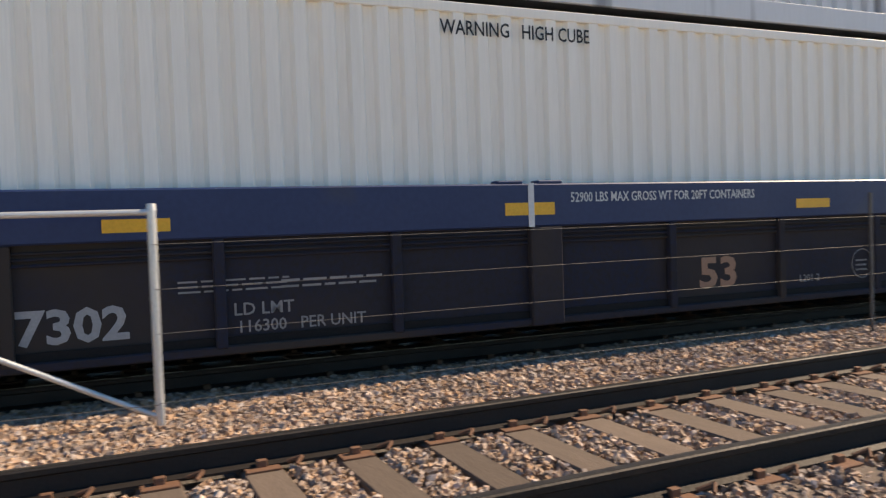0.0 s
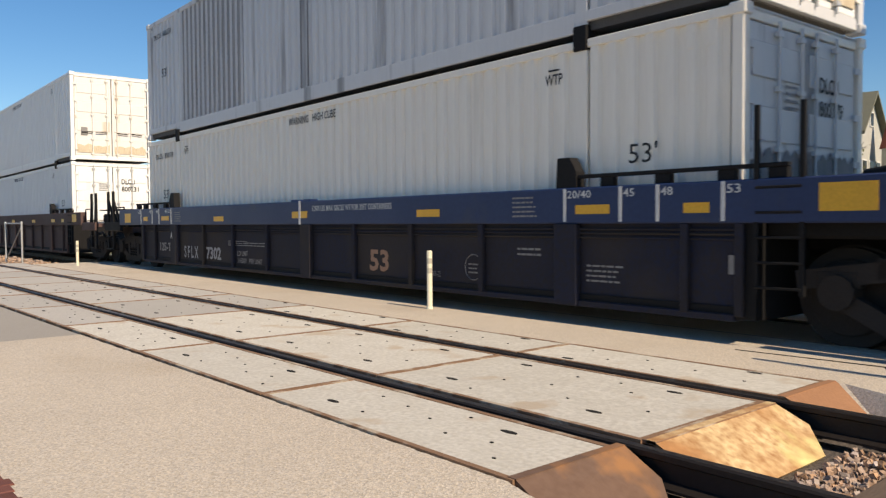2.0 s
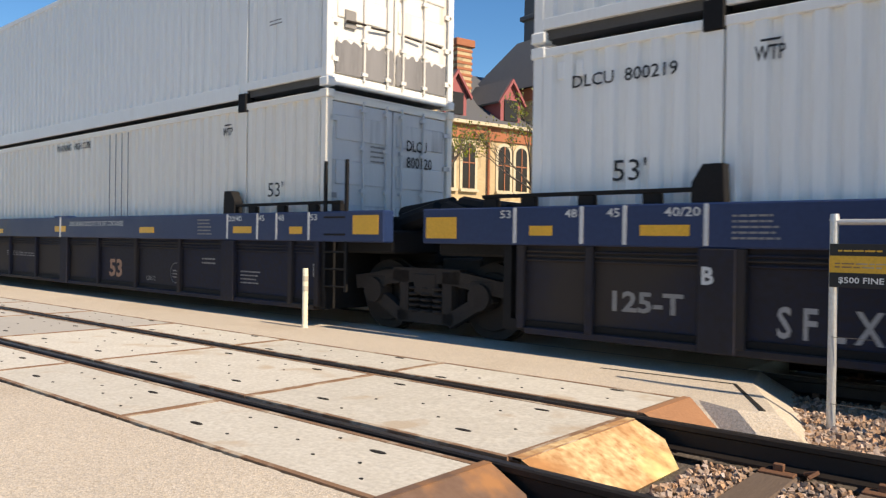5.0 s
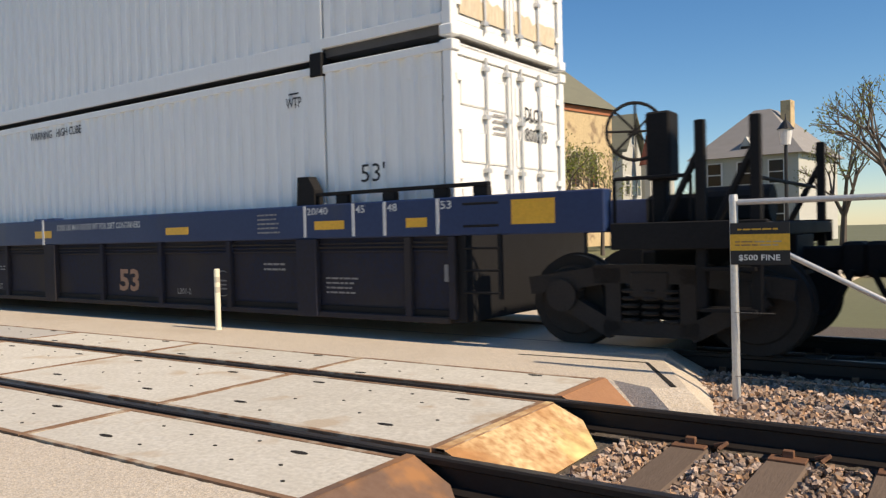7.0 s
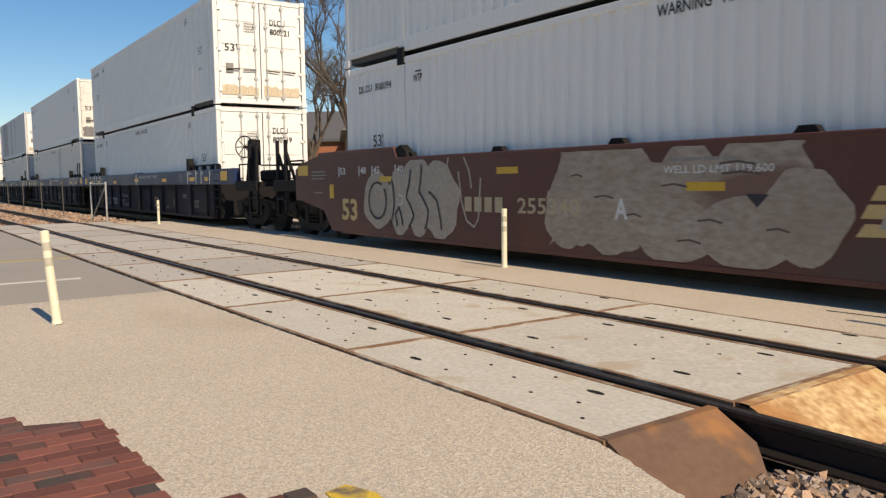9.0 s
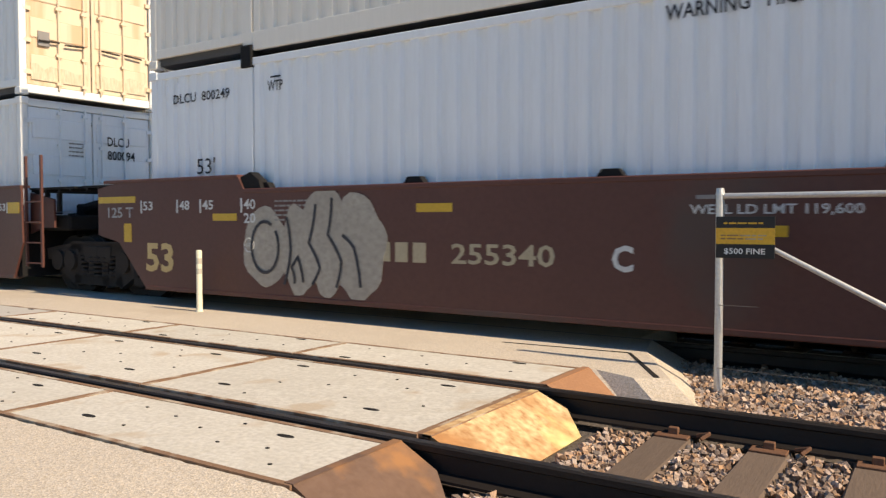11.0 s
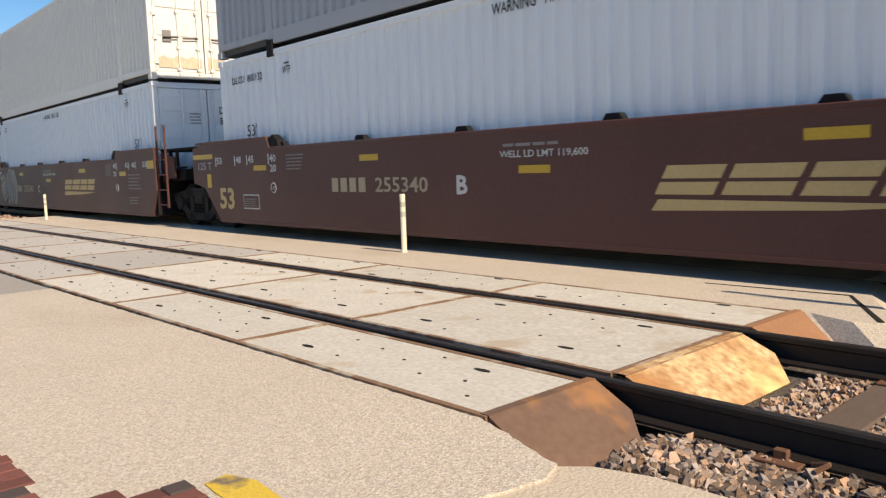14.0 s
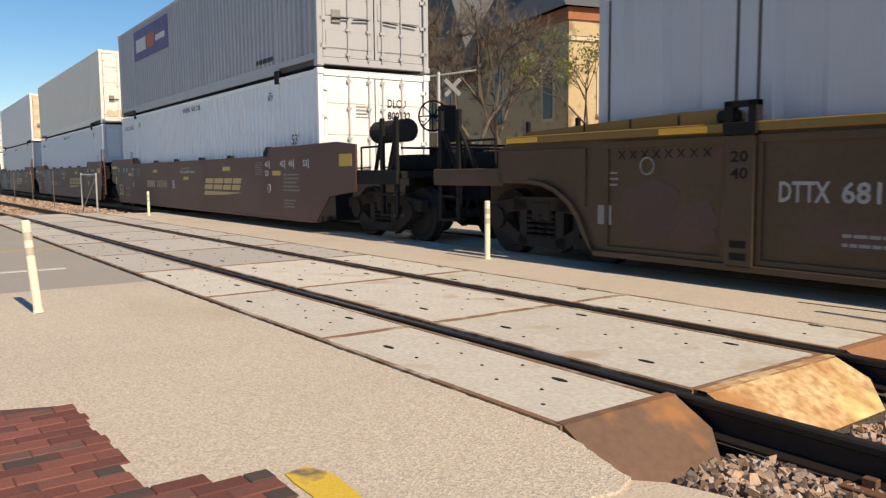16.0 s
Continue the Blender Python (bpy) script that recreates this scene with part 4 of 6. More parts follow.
def blue_car(offset, letter, left_end, right_end, number=True, paint=BLUE, grime=BLUE_DIRTY, marks=True, label="", reporting=False):
    car = rolling("well_car", label or "blue steel well car with grimy ribbed sides", "railway car", offset, group="cars of the train")
    a = -9.86 if left_end else -9.45
    b = 9.86 if right_end else 9.45
    for s in (-1, 1):
        y0, y1 = sorted((s * 1.52, s * 1.34))
        part("top_chord", boxes((a, b, y0, y1, 1.14, 1.54), bevel=0.014), paint, car)
        y0, y1 = sorted((s * 1.44, s * 1.40))
        part("side_sheet", boxes((-8.15, 8.25, y0, y1, 0.26, 1.14)), grime, car)
        y0, y1 = sorted((s * 1.50, s * 1.34))
        part("bottom_sill", boxes((-8.0, 8.1, y0, y1, 0.22, 0.29), bevel=0.01), grime, car)
        turn = pose(0, 0, 0, 0, 0, 0 if s < 0 else 180)
        for x in RIBS:
            part("rib", RIB_MESH, grime, car, at=Matrix.Translation((x, s * 1.44, 0)) @ turn)
        for x in (0.17, -5.95, 6.05):
            part("rib", RIB_WIDE, grime, car, at=Matrix.Translation((x, s * 1.44, 0)) @ turn)
        for x in (-1, 1):
            g = part("guide_arm", prism([(x * 5.9, 1.54), (x * 6.2, 1.54), (x * 6.2, 1.72), (x * 6.1, 1.88), (x * 5.92, 1.88)], s * 1.50, s * 1.36), IRON_DARK, car, "black container guide arm")
            part("guide_rail", boxes((min(x * 6.2, x * 8.6), max(x * 6.2, x * 8.6), s * 1.45 - 0.035, s * 1.45 + 0.035, 1.64, 1.68), *((x * k - 0.09, x * k + 0.09, s * 1.43 - 0.04, s * 1.43 + 0.04, 1.54, 1.64) for k in (6.6, 7.3, 8.0, 8.5)), bevel=0.006), IRON_DARK, car)
        for k in range(3):
            part("pipe", rods(((-8.1, s * 1.46, 1.08 - k * 0.045), (8.1, s * 1.46, 1.08 - k * 0.045)), r=0.012, n=6), grime, car)
    well_floor(car, grime)
    for x, end in ((-1, left_end), (1, right_end)):
        if not end:
            lo, hi = sorted((x * 8.3, x * 9.4))
            part("end_frame", boxes((lo, hi, -1.3, 1.3, 1.0, 1.3), (lo, hi, -0.5, 0.5, 0.85, 1.5), bevel=0.03), IRON_DARK, car)
            for p, q in (((x * 8.9, -0.6, 1.5), (x * 9.7, -0.5, 1.62)), ((x * 8.8, 0.1, 1.5), (x * 9.7, 0.2, 1.6)), ((x * 9.2, -0.9, 1.4), (x * 9.7, -0.8, 1.55))):
                part("pipe", rods((p, q), r=0.13, n=10), IRON_DARK, car)
    y = -1.523
    ladder(car, 8.32, -1.5, 0.5, 1.5, 0.42, tall=1.5 if right_end else 2.2)
    for x0, x1, z0, z1 in ((-3.62, -3.14, 1.21, 1.31), (-0.26, 0.26, 1.25, 1.365), (3.32, 3.82, 1.24, 1.34), (6.21, 6.68, 1.245, 1.345), (7.58, 7.86, 1.24, 1.34), (8.89, 9.36, 1.24, 1.48), (-9.39, -8.93, 1.2, 1.44), (-7.93, -7.65, 1.24, 1.34), (-6.68, -6.20, 1.245, 1.345)):
        patch("reflector", x0, x1, z0, z1, DECAL_AMBER, car, y - 0.002, "amber reflector strip")
    if marks:
        part("chord_cap", boxes((-0.02, 0.04, y - 0.006, y, 1.14, 1.545)), DECAL_WHITE, car)
        for x in (-0.32, 0.10):
            part("chord_step", boxes((x, x + 0.26, -1.51, -1.36, 1.535, 1.57), bevel=0.01), paint, car)
        words("52900 LBS MAX GROSS WT FOR 20FT CONTAINERS", 0.095, 2.28, DECAL_WHITE, car, (0.44, y - 0.002, 1.36))
        for x, word in ((6.05, "20/40"), (6.82, "45"), (7.28, "48"), (8.0, "53"), (-8.12, "53"), (-7.31, "48"), (-6.84, "45"), (-6.05, "40/20")):
            patch("mark", x - 0.02, x + 0.02, 1.16, 1.53, DECAL_WHITE, car, y - 0.002)
            w = 0.14 if len(word) == 2 else 0.34
            words(word, 0.085, w, DECAL_WHITE, car, (x + 0.04 if x > 0 else x - 0.05 - w, y - 0.002, 1.42))
        bars(0.42, 0.27, 5, DECAL_GREY, car, (5.22, y - 0.003, 1.22))
        bars(0.42, 0.24, 5, DECAL_GREY, car, (-5.82, y - 0.003, 1.22))
        ys = -1.444
        words("53", 0.33, 0.50, DECAL_ORANGE, car, (2.03, ys, 0.43), bold=0.03)
        if number:
            words("S F L X", 0.27, 0.80, DECAL_DULL, car, (-5.46, ys, 0.40), bold=0.02)
            words("7302", 0.27, 0.76, DECAL_DULL, car, (-4.22, ys, 0.40), bold=0.03)
            words("LD LMT", 0.1, 0.48, DECAL_GREY, car, (-2.68, ys, 0.52))
            words("116300   PER UNIT", 0.1, 1.05, DECAL_GREY, car, (-2.64, ys, 0.38))
        words(letter, 0.16, 0.11, DECAL_WHITE, car, (-6.08, -1.53, 0.82), bold=0.03)
        words("L201-2", 0.08, 0.3, DECAL_GREY, car, (3.44, ys, 0.42))
        words("125-T", 0.2, 0.72, DECAL_GREY, car, (-7.0, ys, 0.52), bold=0.03)
        bm = bmesh.new()
        ring(bm, (4.42, ys, 0.58), (0, 1, 0), 0.165, 0.006, 24, 4)
        part("round_mark", bm, DECAL_GREY, car)
        bars(0.2, 0.16, 3, DECAL_GREY, car, (4.32, ys, 0.50))
        bars(0.44, 0.13, 2, DECAL_GREY, car, (5.22, ys, 0.76))
        bars(0.95, 0.12, 3, DECAL_GREY, car, (-3.1, ys, 0.72))
        bars(0.95, 0.1, 2, DECAL_GREY, car, (-2.3, ys, 0.72))
        bars(0.5, 0.22, 4, DECAL_GREY, car, (6.3, ys, 0.5))
        patch("placard", 8.02, 8.2, 0.66, 0.84, DECAL_GREY, car, -1.452, "faded paper placard")
    return car


def brown_side(left_end, right_end):
    left = [(-8.35, 0.24), (-8.71, 0.62), (-9.75, 0.80), (-9.99, 0.80), (-9.99, 1.42), (-9.78, 1.52), (-9.35, 1.6), (-8.7, 1.72), (-6.05, 1.72), (-5.95, 1.55)] if left_end else [(-7.95, 0.24), (-8.55, 0.85), (-9.05, 0.95), (-9.05, 1.62), (-8.4, 1.72), (-6.05, 1.72), (-5.95, 1.55)]
    right = [(5.95, 1.55), (6.05, 1.72), (9.2, 1.75), (9.93, 1.68), (9.93, 0.85), (8.9, 0.75), (8.3, 0.24)] if right_end else [(5.95, 1.55), (6.05, 1.72), (8.45, 1.72), (8.48, 0.8), (8.2, 0.24)]
    return left + right


def brown_car(offset, letter, left_end, right_end, label="", lift=0.0):
    car = rolling("well_car", label, "railway car", offset, group="cars of the train")
    outline = brown_side(left_end, right_end)
    for s in (-1, 1):
        y0, y1 = sorted((s * 1.52, s * 1.48))
        part("side_sheet", prism(outline, y0, y1), BROWN, car)
        y0, y1 = sorted((s * 1.53, s * 1.36))
        part("top_chord", boxes((-5.95, 5.95, y0, y1, 1.50, 1.556), bevel=0.01), BROWN, car)
        for x0, x1 in ((-8.9, -6.05), (6.05, 8.45)):
            part("end_chord", boxes((x0, x1, y0, y1, 1.69, 1.735), bevel=0.01), BROWN, car)
        part("bottom_sill", boxes((-7.95, 8.2, y0, y1, 0.21, 0.27), bevel=0.01), BROWN, car)
        for x in (-5.7, -3.4, -1.2, 1.1, 3.3, 5.75):
            part("guide_bracket", prism([(x - 0.14, 1.55), (x + 0.14, 1.55), (x + 0.08, 1.63), (x - 0.08, 1.63)], s * 1.44, s * 1.34), IRON_DARK, car)
        for x in (-1, 1):
            part("guide_arm", prism([(x * 5.66, 1.55), (x * 6.02, 1.55), (x * 6.02, 1.70), (x * 5.85, 1.76), (x * 5.7, 1.66)], s * 1.5, s * 1.36), IRON_DARK, car, "worn container guide arm")
    well_floor(car, BROWN)
    for x, end in ((-1, left_end), (1, right_end)):
        if not end:
            lo, hi = sorted((x * 8.3, x * 9.3))
            part("end_frame", boxes((lo, hi, -1.2, 1.2, 1.0, 1.25), (lo, hi, -0.5, 0.5, 0.85, 1.45), bevel=0.03), IRON_DARK, car)
            for p, q in (((x * 8.7, -0.5, 1.35), (x * 9.6, -0.4, 1.5)), ((x * 8.8, 0.3, 1.4), (x * 9.6, 0.3, 1.5))):
                part("pipe", rods((p, q), r=0.12, n=10), IRON_DARK, car)
            for k in (-1, 1):
                y0, y1 = sorted((k * 1.34, k * 1.30))
                part("end_web", prism([(x * 8.4, 0.95), (x * 8.75, 1.05), (x * 9.1, 1.05), (x * 9.1, 1.5), (x * 8.4, 1.62)], y0, y1), BROWN, car)
            lo, hi = sorted((x * 8.42, x * 9.72))
            part("walkway", boxes((lo, hi, -1.36, -1.0, 1.66, 1.69), (lo, hi, 1.0, 1.36, 1.66, 1.69), *((x * k - 0.02, x * k + 0.02, -1.36, 1.36, 1.62, 1.66) for k in (8.5, 8.9, 9.3, 9.6))), IRON_DARK, car, "black steel walkway over the joint")
            for k in (8.55, 8.85, 9.2):
                part("walkway_bracket", boxes((x * k - 0.03, x * k + 0.03, -1.33, -1.27, 1.3, 1.63)), IRON_DARK, car)
    if not right_end:
        ladder(car, 8.5, -1.46, 0.42, 1.5, 0.46, BROWN, 4, 2.2)
    y = -1.524
    for x0, x1, z0, z1 in ((-9.03 if not left_end else -9.85, -8.15 if not left_end else -9.39, 1.41 if not left_end else 1.3, 1.5), (-6.52, -6.07, 1.16, 1.25), (-3.3, -2.85, 1.25, 1.34), (-0.15, 0.32, 1.03, 1.12), (3.1, 3.62, 1.26, 1.36), (6.22, 6.66, 1.14, 1.24), (9.32, 9.8, 1.30, 1.52) if right_end else (8.04, 8.4, 1.28, 1.46)):
        patch("reflector", x0, x1, z0, z1, DECAL_YELLOW, car, y - 0.002, "yellow reflector strip")
    patch("placard", -8.42, -8.25, 0.86, 1.12, DECAL_YELLOW, car, y - 0.002, "yellow paper placard")
    words("53", 0.40, 0.60, DECAL_GOLD, car, (-7.92, y - 0.002, 0.46), bold=0.03)
    for x, word in ((6.05, "40"), (6.87, "45"), (7.31, "48"), (8.0, "53")):
        words(word, 0.125, 0.21, DECAL_WHITE, car, (x - 0.24, y - 0.002, 1.32), bold=0.02)
        patch("mark", x, x + 0.03, 1.28, 1.46, DECAL_WHITE, car, y - 0.002)
    for x, word in ((-5.97, "40"), (-6.75, "45"), (-7.22, "48"), (-8.0, "53")):
        words(word, 0.125, 0.21, DECAL_WHITE, car, (x + 0.03, y - 0.002, 1.30), bold=0.02)
        patch("mark", x - 0.03, x, 1.26, 1.44, DECAL_WHITE, car, y - 0.002)
    for x in (5.81, -5.94):
        words("20", 0.125, 0.21, DECAL_WHITE, car, (x, y - 0.002, 1.13), bold=0.02)
    if left_end:
        bars(0.7, 0.2, 3, DECAL_GREY, car, (-9.2, y - 0.002, 1.22))
        bars(0.5, 0.06, 1, DECAL_GREY, car, (-9.1, y - 0.002, 0.95))
    else:
        words("125 T", 0.15, 0.60, DECAL_DULL, car, (-8.8, y - 0.002, 1.2), bold=0.02)
    for i in range(4):
        x = -4.05 + i * 0.235
        patch("owner_mark", x, x + 0.165, 0.72 + lift, 0.93 + lift, DECAL_PALE, car, y - 0.002)
    words("255340", 0.21, 1.16, DECAL_PALE, car, (-2.86 - lift, y - 0.002, 0.72 + lift), bold=0.015)
    words(letter, 0.24, 0.2, DECAL_WHITE, car, (-1.14 - lift, y - 0.002, 0.70 + lift), bold=0.03)
    words("WELL LD LMT 119,600", 0.095, 1.3, DECAL_WHITE, car, (-0.45, y - 0.002, 1.2))
    bars(1.0, 0.09, 1, DECAL_GREY, car, (-0.4, y - 0.002, 1.34))
    # the gold emblem: four broad slanted blocks, each split by a slit, over a tapering bar
    for lo, hi in ((1.66, 2.28), (2.36, 3.00), (3.08, 3.62), (3.70, 4.24)):
        for a, b in ((0.0, 0.43), (0.55, 1.0)):
            x0, x1 = lo + 0.14 * a, lo + 0.14 * b
            flat("emblem_block", [(x0, 0.80 + 0.28 * a), (x0 + hi - lo, 0.80 + 0.28 * a), (x1 + hi - lo, 0.80 + 0.28 * b), (x1, 0.80 + 0.28 * b)], DECAL_GOLD, car, y - 0.002)
    flat("emblem_bar", [(1.62, 0.64), (3.4, 0.68), (4.36, 0.74), (1.70, 0.755)], DECAL_GOLD, car, y - 0.002)
    bars(0.46, 0.3, 6, DECAL_GREY, car, (5.24, y - 0.002, 1.16))
    bars(0.8, 0.4, 5, DECAL_GREY, car, (6.8, y - 0.002, 0.82))
    bars(0.62, 0.2, 3, DECAL_GREY, car, (6.8, y - 0.002, 0.48))
    bars(0.55, 0.28, 5, DECAL_GREY, car, (-5.4, y - 0.002, 1.16))
    bm = bmesh.new()
    ring(bm, (6.02, y, 0.86), (0, 1, 0), 0.085, 0.008, 20, 4)
    part("round_mark", bm, DECAL_WHITE, car)
    bm = bmesh.new()
    ring(bm, (-5.85, y, 0.86), (0, 1, 0), 0.085, 0.008, 20, 4)
    part("round_mark", bm, DECAL_WHITE, car)
    words("110", 0.06, 0.09, DECAL_WHITE, car, (-5.895, y - 0.002, 0.83))
    words("110", 0.06, 0.09, DECAL_WHITE, car, (5.975, y - 0.002, 0.83))
    return car


def blob(cx, cz, rx, rz, seed, n=28, rough=0.1):
    rnd = random.Random(seed)
    k = [rnd.uniform(-rough, rough) for _ in range(6)]
    pts = []
    for i in range(n):
        a = 2 * math.pi * i / n
        r = 1 + sum(k[j] * math.cos((j + 2) * a + j) for j in range(6))
        pts.append((cx + rx * r * math.cos(a), min(1.50, max(0.28, cz + rz * r * math.sin(a)))))
    return pts


def spray_stroke(points, width, material, parent, y):
    """One sprayed line: a flat ribbon along the points."""
    bm, rows = bmesh.new(), []
    pts = [Vector(p) for p in points]
    for i, p in enumerate(pts):
        d = (pts[min(i + 1, len(pts) - 1)] - pts[max(i - 1, 0)]).normalized()
        side = Vector((-d.y, d.x)) * width / 2
        rows.append([bm.verts.new((q.x, y, q.y)) for q in (p + side, p - side)])
    for a, b in zip(rows, rows[1:]):
        bm.faces.new((a[0], a[1], b[1], b[0]))
    return part("spray_stroke", bm, material, parent)


def arc(cx, cz, rx, rz, a0, a1, n=14):
    return [(cx + rx * math.cos(radians(a0 + (a1 - a0) * i / n)), cz + rz * math.sin(radians(a0 + (a1 - a0) * i / n))) for i in range(n + 1)]


def bubble_spray(car, x0, width, y):
    """Four fat rounded letters, each with its dark outline, the first one a ring."""
    k = width / 2.9
    flat("spray_letter", blob(x0 + 0.5 * k, 0.84, 0.5 * k, 0.48, 40, rough=0.03), SPRAY, car, y - 0.0030, "pale bubble lettering in spray paint")
    for i, (cx, cz, rx, rz) in enumerate(((1.22, 0.82, 0.40, 0.52), (1.75, 0.95, 0.44, 0.66), (2.38, 0.86, 0.54, 0.56))):
        flat("spray_letter", blob(x0 + cx * k, cz, rx * k, rz, 41 + i, rough=0.07), SPRAY, car, y - 0.0042 - i * 0.0012, "pale bubble lettering in spray paint")
    w, d = 0.04, y - 0.013
    place = lambda pts: [(x0 + p * k, q) for p, q in pts]
    spray_stroke(arc(x0 + 0.5 * k, 0.84, 0.30 * k, 0.31, 60, 400, 20), w, SPRAY_LINE, car, d)
    for pts in ([(0.92, 0.40), (1.06, 0.8), (0.98, 1.2)], [(1.14, 0.42), (1.08, 0.62), (1.2, 0.75), (1.32, 0.44)], [(1.58, 1.35), (1.44, 0.9), (1.66, 0.62), (1.5, 0.42)], [(1.9, 1.42), (1.82, 1.0), (2.08, 0.7), (1.98, 0.4)], [(2.1, 1.0), (2.32, 0.86), (2.44, 0.42)]):
        curve = []
        for a, b in zip(pts, pts[1:]):
            curve += [(a[0] + (b[0] - a[0]) * f + 0.02 * math.sin(math.pi * f), a[1] + (b[1] - a[1]) * f) for f in (0, 0.33, 0.66)]
        spray_stroke(place(curve + [pts[-1]]), w, SPRAY_LINE, car, d)


def ragged(x0, x1, z0, z1, seed, lean=0.15):
    """A sprayed field's uneven outline: scallops below, drips and lobes at the sides."""
    rnd = random.Random(seed)
    pts = []
    for i in range(40):
        f = i / 40
        pts.append((x0 + (x1 - x0) * f, z0 + 0.09 * abs(math.sin(f * 19)) + rnd.uniform(0, 0.02)))
    for i in range(20):
        f = i / 20
        pts.append((x1 - 0.10 * math.sin(f * 7.0) + rnd.uniform(-0.012, 0.012), z0 + (z1 - z0) * f))
    for i in range(24):
        f = i / 24
        pts.append((x1 - (x1 - x0 - lean) * f, z1 - (0.16 if i in (7, 12, 13) else 0.0) - rnd.uniform(0, 0.015)))
    for i in range(20):
        f = i / 20
        pts.append((x0 + lean * (1 - f) + 0.07 * math.sin(f * 8.0 + 1) + rnd.uniform(-0.012, 0.012), z1 - (z1 - z0) * f))
    return pts


OFFSETS = {"lead": -43.1, "old": -23.5, "a": 0.0, "c": 19.65, "b": 39.2, "ba": 62.75, "bc": 82.4, "bb": 101.93, "d": 125.5}

# the older brown car ahead
for key in ("lead", "old"):
    car = blue_car(OFFSETS[key], "A", False, key == "old", False, OLD_BROWN, OLD_BROWN, False, "old rusty brown well car with ribbed sides")
    truck(car, -9.75)
    if key == "old":
        truck(car, 10.1)
        end_platform(car, 1, 9.9, OLD_BROWN)
    container(OFFSETS[key], 0, WHITE, WHITE, label="white corrugated container with clean doors on the brown car", number="800231")
    container(OFFSETS[key], 1, WHITE, DOOR_RUST, label="white corrugated container with rust-streaked doors", number="")

# the blue car in three units
car = blue_car(OFFSETS["a"], "A", True, False, label="blue ribbed well car lettered 7302, leading unit")
end_platform(car, -1, 9.9, IRON_DARK)
truck(car, -10.1), truck(car, 9.75)
car = blue_car(OFFSETS["c"], "C", False, False, number=False, label="blue ribbed well car, middle unit with faded stencils")
truck(car, 9.75)
car = blue_car(OFFSETS["b"], "B", False, True, label="blue ribbed well car lettered 7302, with hand brake")
truck(car, 10.1)
end_platform(car, 1, 9.9, IRON_DARK, True, (10.2, -1.3, 2.32))
container(OFFSETS["a"], 0, CREAM, GREYED, label="cream-white corrugated container with mould-stained doors", number="800179", grime=((1.18, 1.5, 0.05),))
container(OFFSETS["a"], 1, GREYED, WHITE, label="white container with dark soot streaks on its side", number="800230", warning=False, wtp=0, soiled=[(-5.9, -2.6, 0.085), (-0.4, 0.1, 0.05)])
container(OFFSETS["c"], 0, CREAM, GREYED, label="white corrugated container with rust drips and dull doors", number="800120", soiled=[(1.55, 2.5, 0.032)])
container(OFFSETS["c"], 1, WHITE, DOOR_RUST, label="white corrugated container with sooty rust-stained doors", number="800144", warning=False, grime=((0.2, 0.66, 0.03),))
container(OFFSETS["b"], 0, WHITE, WHITE, label="white corrugated container marked DLCU 800219", number="800219")
container(OFFSETS["b"], 1, WHITE, WHITE, label="white corrugated container with bright doors, DLCU 800221", number="800221", warning=False)

# the brown car in three units
car = brown_car(OFFSETS["ba"], "A", True, False, "dark red-brown well car covered with silver spray paint")
truck(car, -10.1), truck(car, 9.7)
end_platform(car, -1, 9.95, IRON_DARK)
bubble_spray(car, -7.08, 2.9, -1.5226)
flat("spray_field", ragged(-2.25, 1.15, 0.33, 1.50, 61), FADED_SPRAY, car, -1.5246, "broad faded silver spray paint field")
for k, (cx, cz, rx, rz) in enumerate(((-1.95, 0.72, 0.36, 0.42), (-1.2, 0.62, 0.5, 0.34), (-0.3, 0.6, 0.55, 0.33), (0.55, 0.62, 0.55, 0.36), (1.15, 0.8, 0.42, 0.46))):
    flat("spray_lobe", blob(cx, cz, rx, rz, 70 + k, rough=0.05), FADED_SPRAY, car, -1.5252 - k * 0.0007, "faded rounded spray paint lobe")
for cx, cz, w in ((-1.75, 1.2, 0.2), (-1.3, 0.95, 0.3), (-0.85, 0.75, 0.22), (-0.3, 1.08, 0.34), (0.15, 0.72, 0.3), (0.45, 1.3, 0.4), (0.5, 1.2, 0.44), (0.9, 0.66, 0.24), (-0.1, 0.5, 0.3)):
    spray_stroke([(cx - w / 2, cz), (cx, cz + 0.02), (cx + w / 2, cz - 0.01)], 0.022, FADED_DASH, car, -1.5296)
for x, z in ((1.98, 0.72), (2.5, 0.76)):
    flat("spray_slash", [(x - 0.16, z), (x + 0.08, z - 0.04), (x + 0.36, 1.49), (x + 0.13, 1.49)], SPRAY, car, -1.5290)
flat("spray_slash", blob(2.3, 0.5, 0.2, 0.13, 66), FADED_SPRAY, car, -1.5290)
flat("spray_mark", [(0.55, 1.0), (0.80, 1.0), (0.68, 0.87)], SPRAY_LINE, car, -1.5300)
for pts in ([(-4.52, 1.2), (-4.45, 1.53)], [(-4.08, 1.53), (-3.93, 1.3), (-3.88, 1.05)], [(-4.2, 1.3), (-4.12, 0.85), (-4.0, 0.58), (-3.82, 0.5), (-3.72, 0.62), (-3.66, 1.2)]):
    spray_stroke(pts, 0.035, SPRAY, car, -1.5275)
car = brown_car(OFFSETS["bc"], "C", False, False, "dark red-brown well car with one white tag")
truck(car, -9.6), truck(car, 9.65)
bubble_spray(car, -5.95, 2.25, -1.5226)
car = brown_car(OFFSETS["bb"], "B", False, True, "dark red-brown well car with hand brake and air tank", 0.08)
truck(car, 10.1)
end_platform(car, 1, 9.9, IRON_DARK, True, (10.9, -0.45, 2.42), (10.2, -0.9, 1.9))
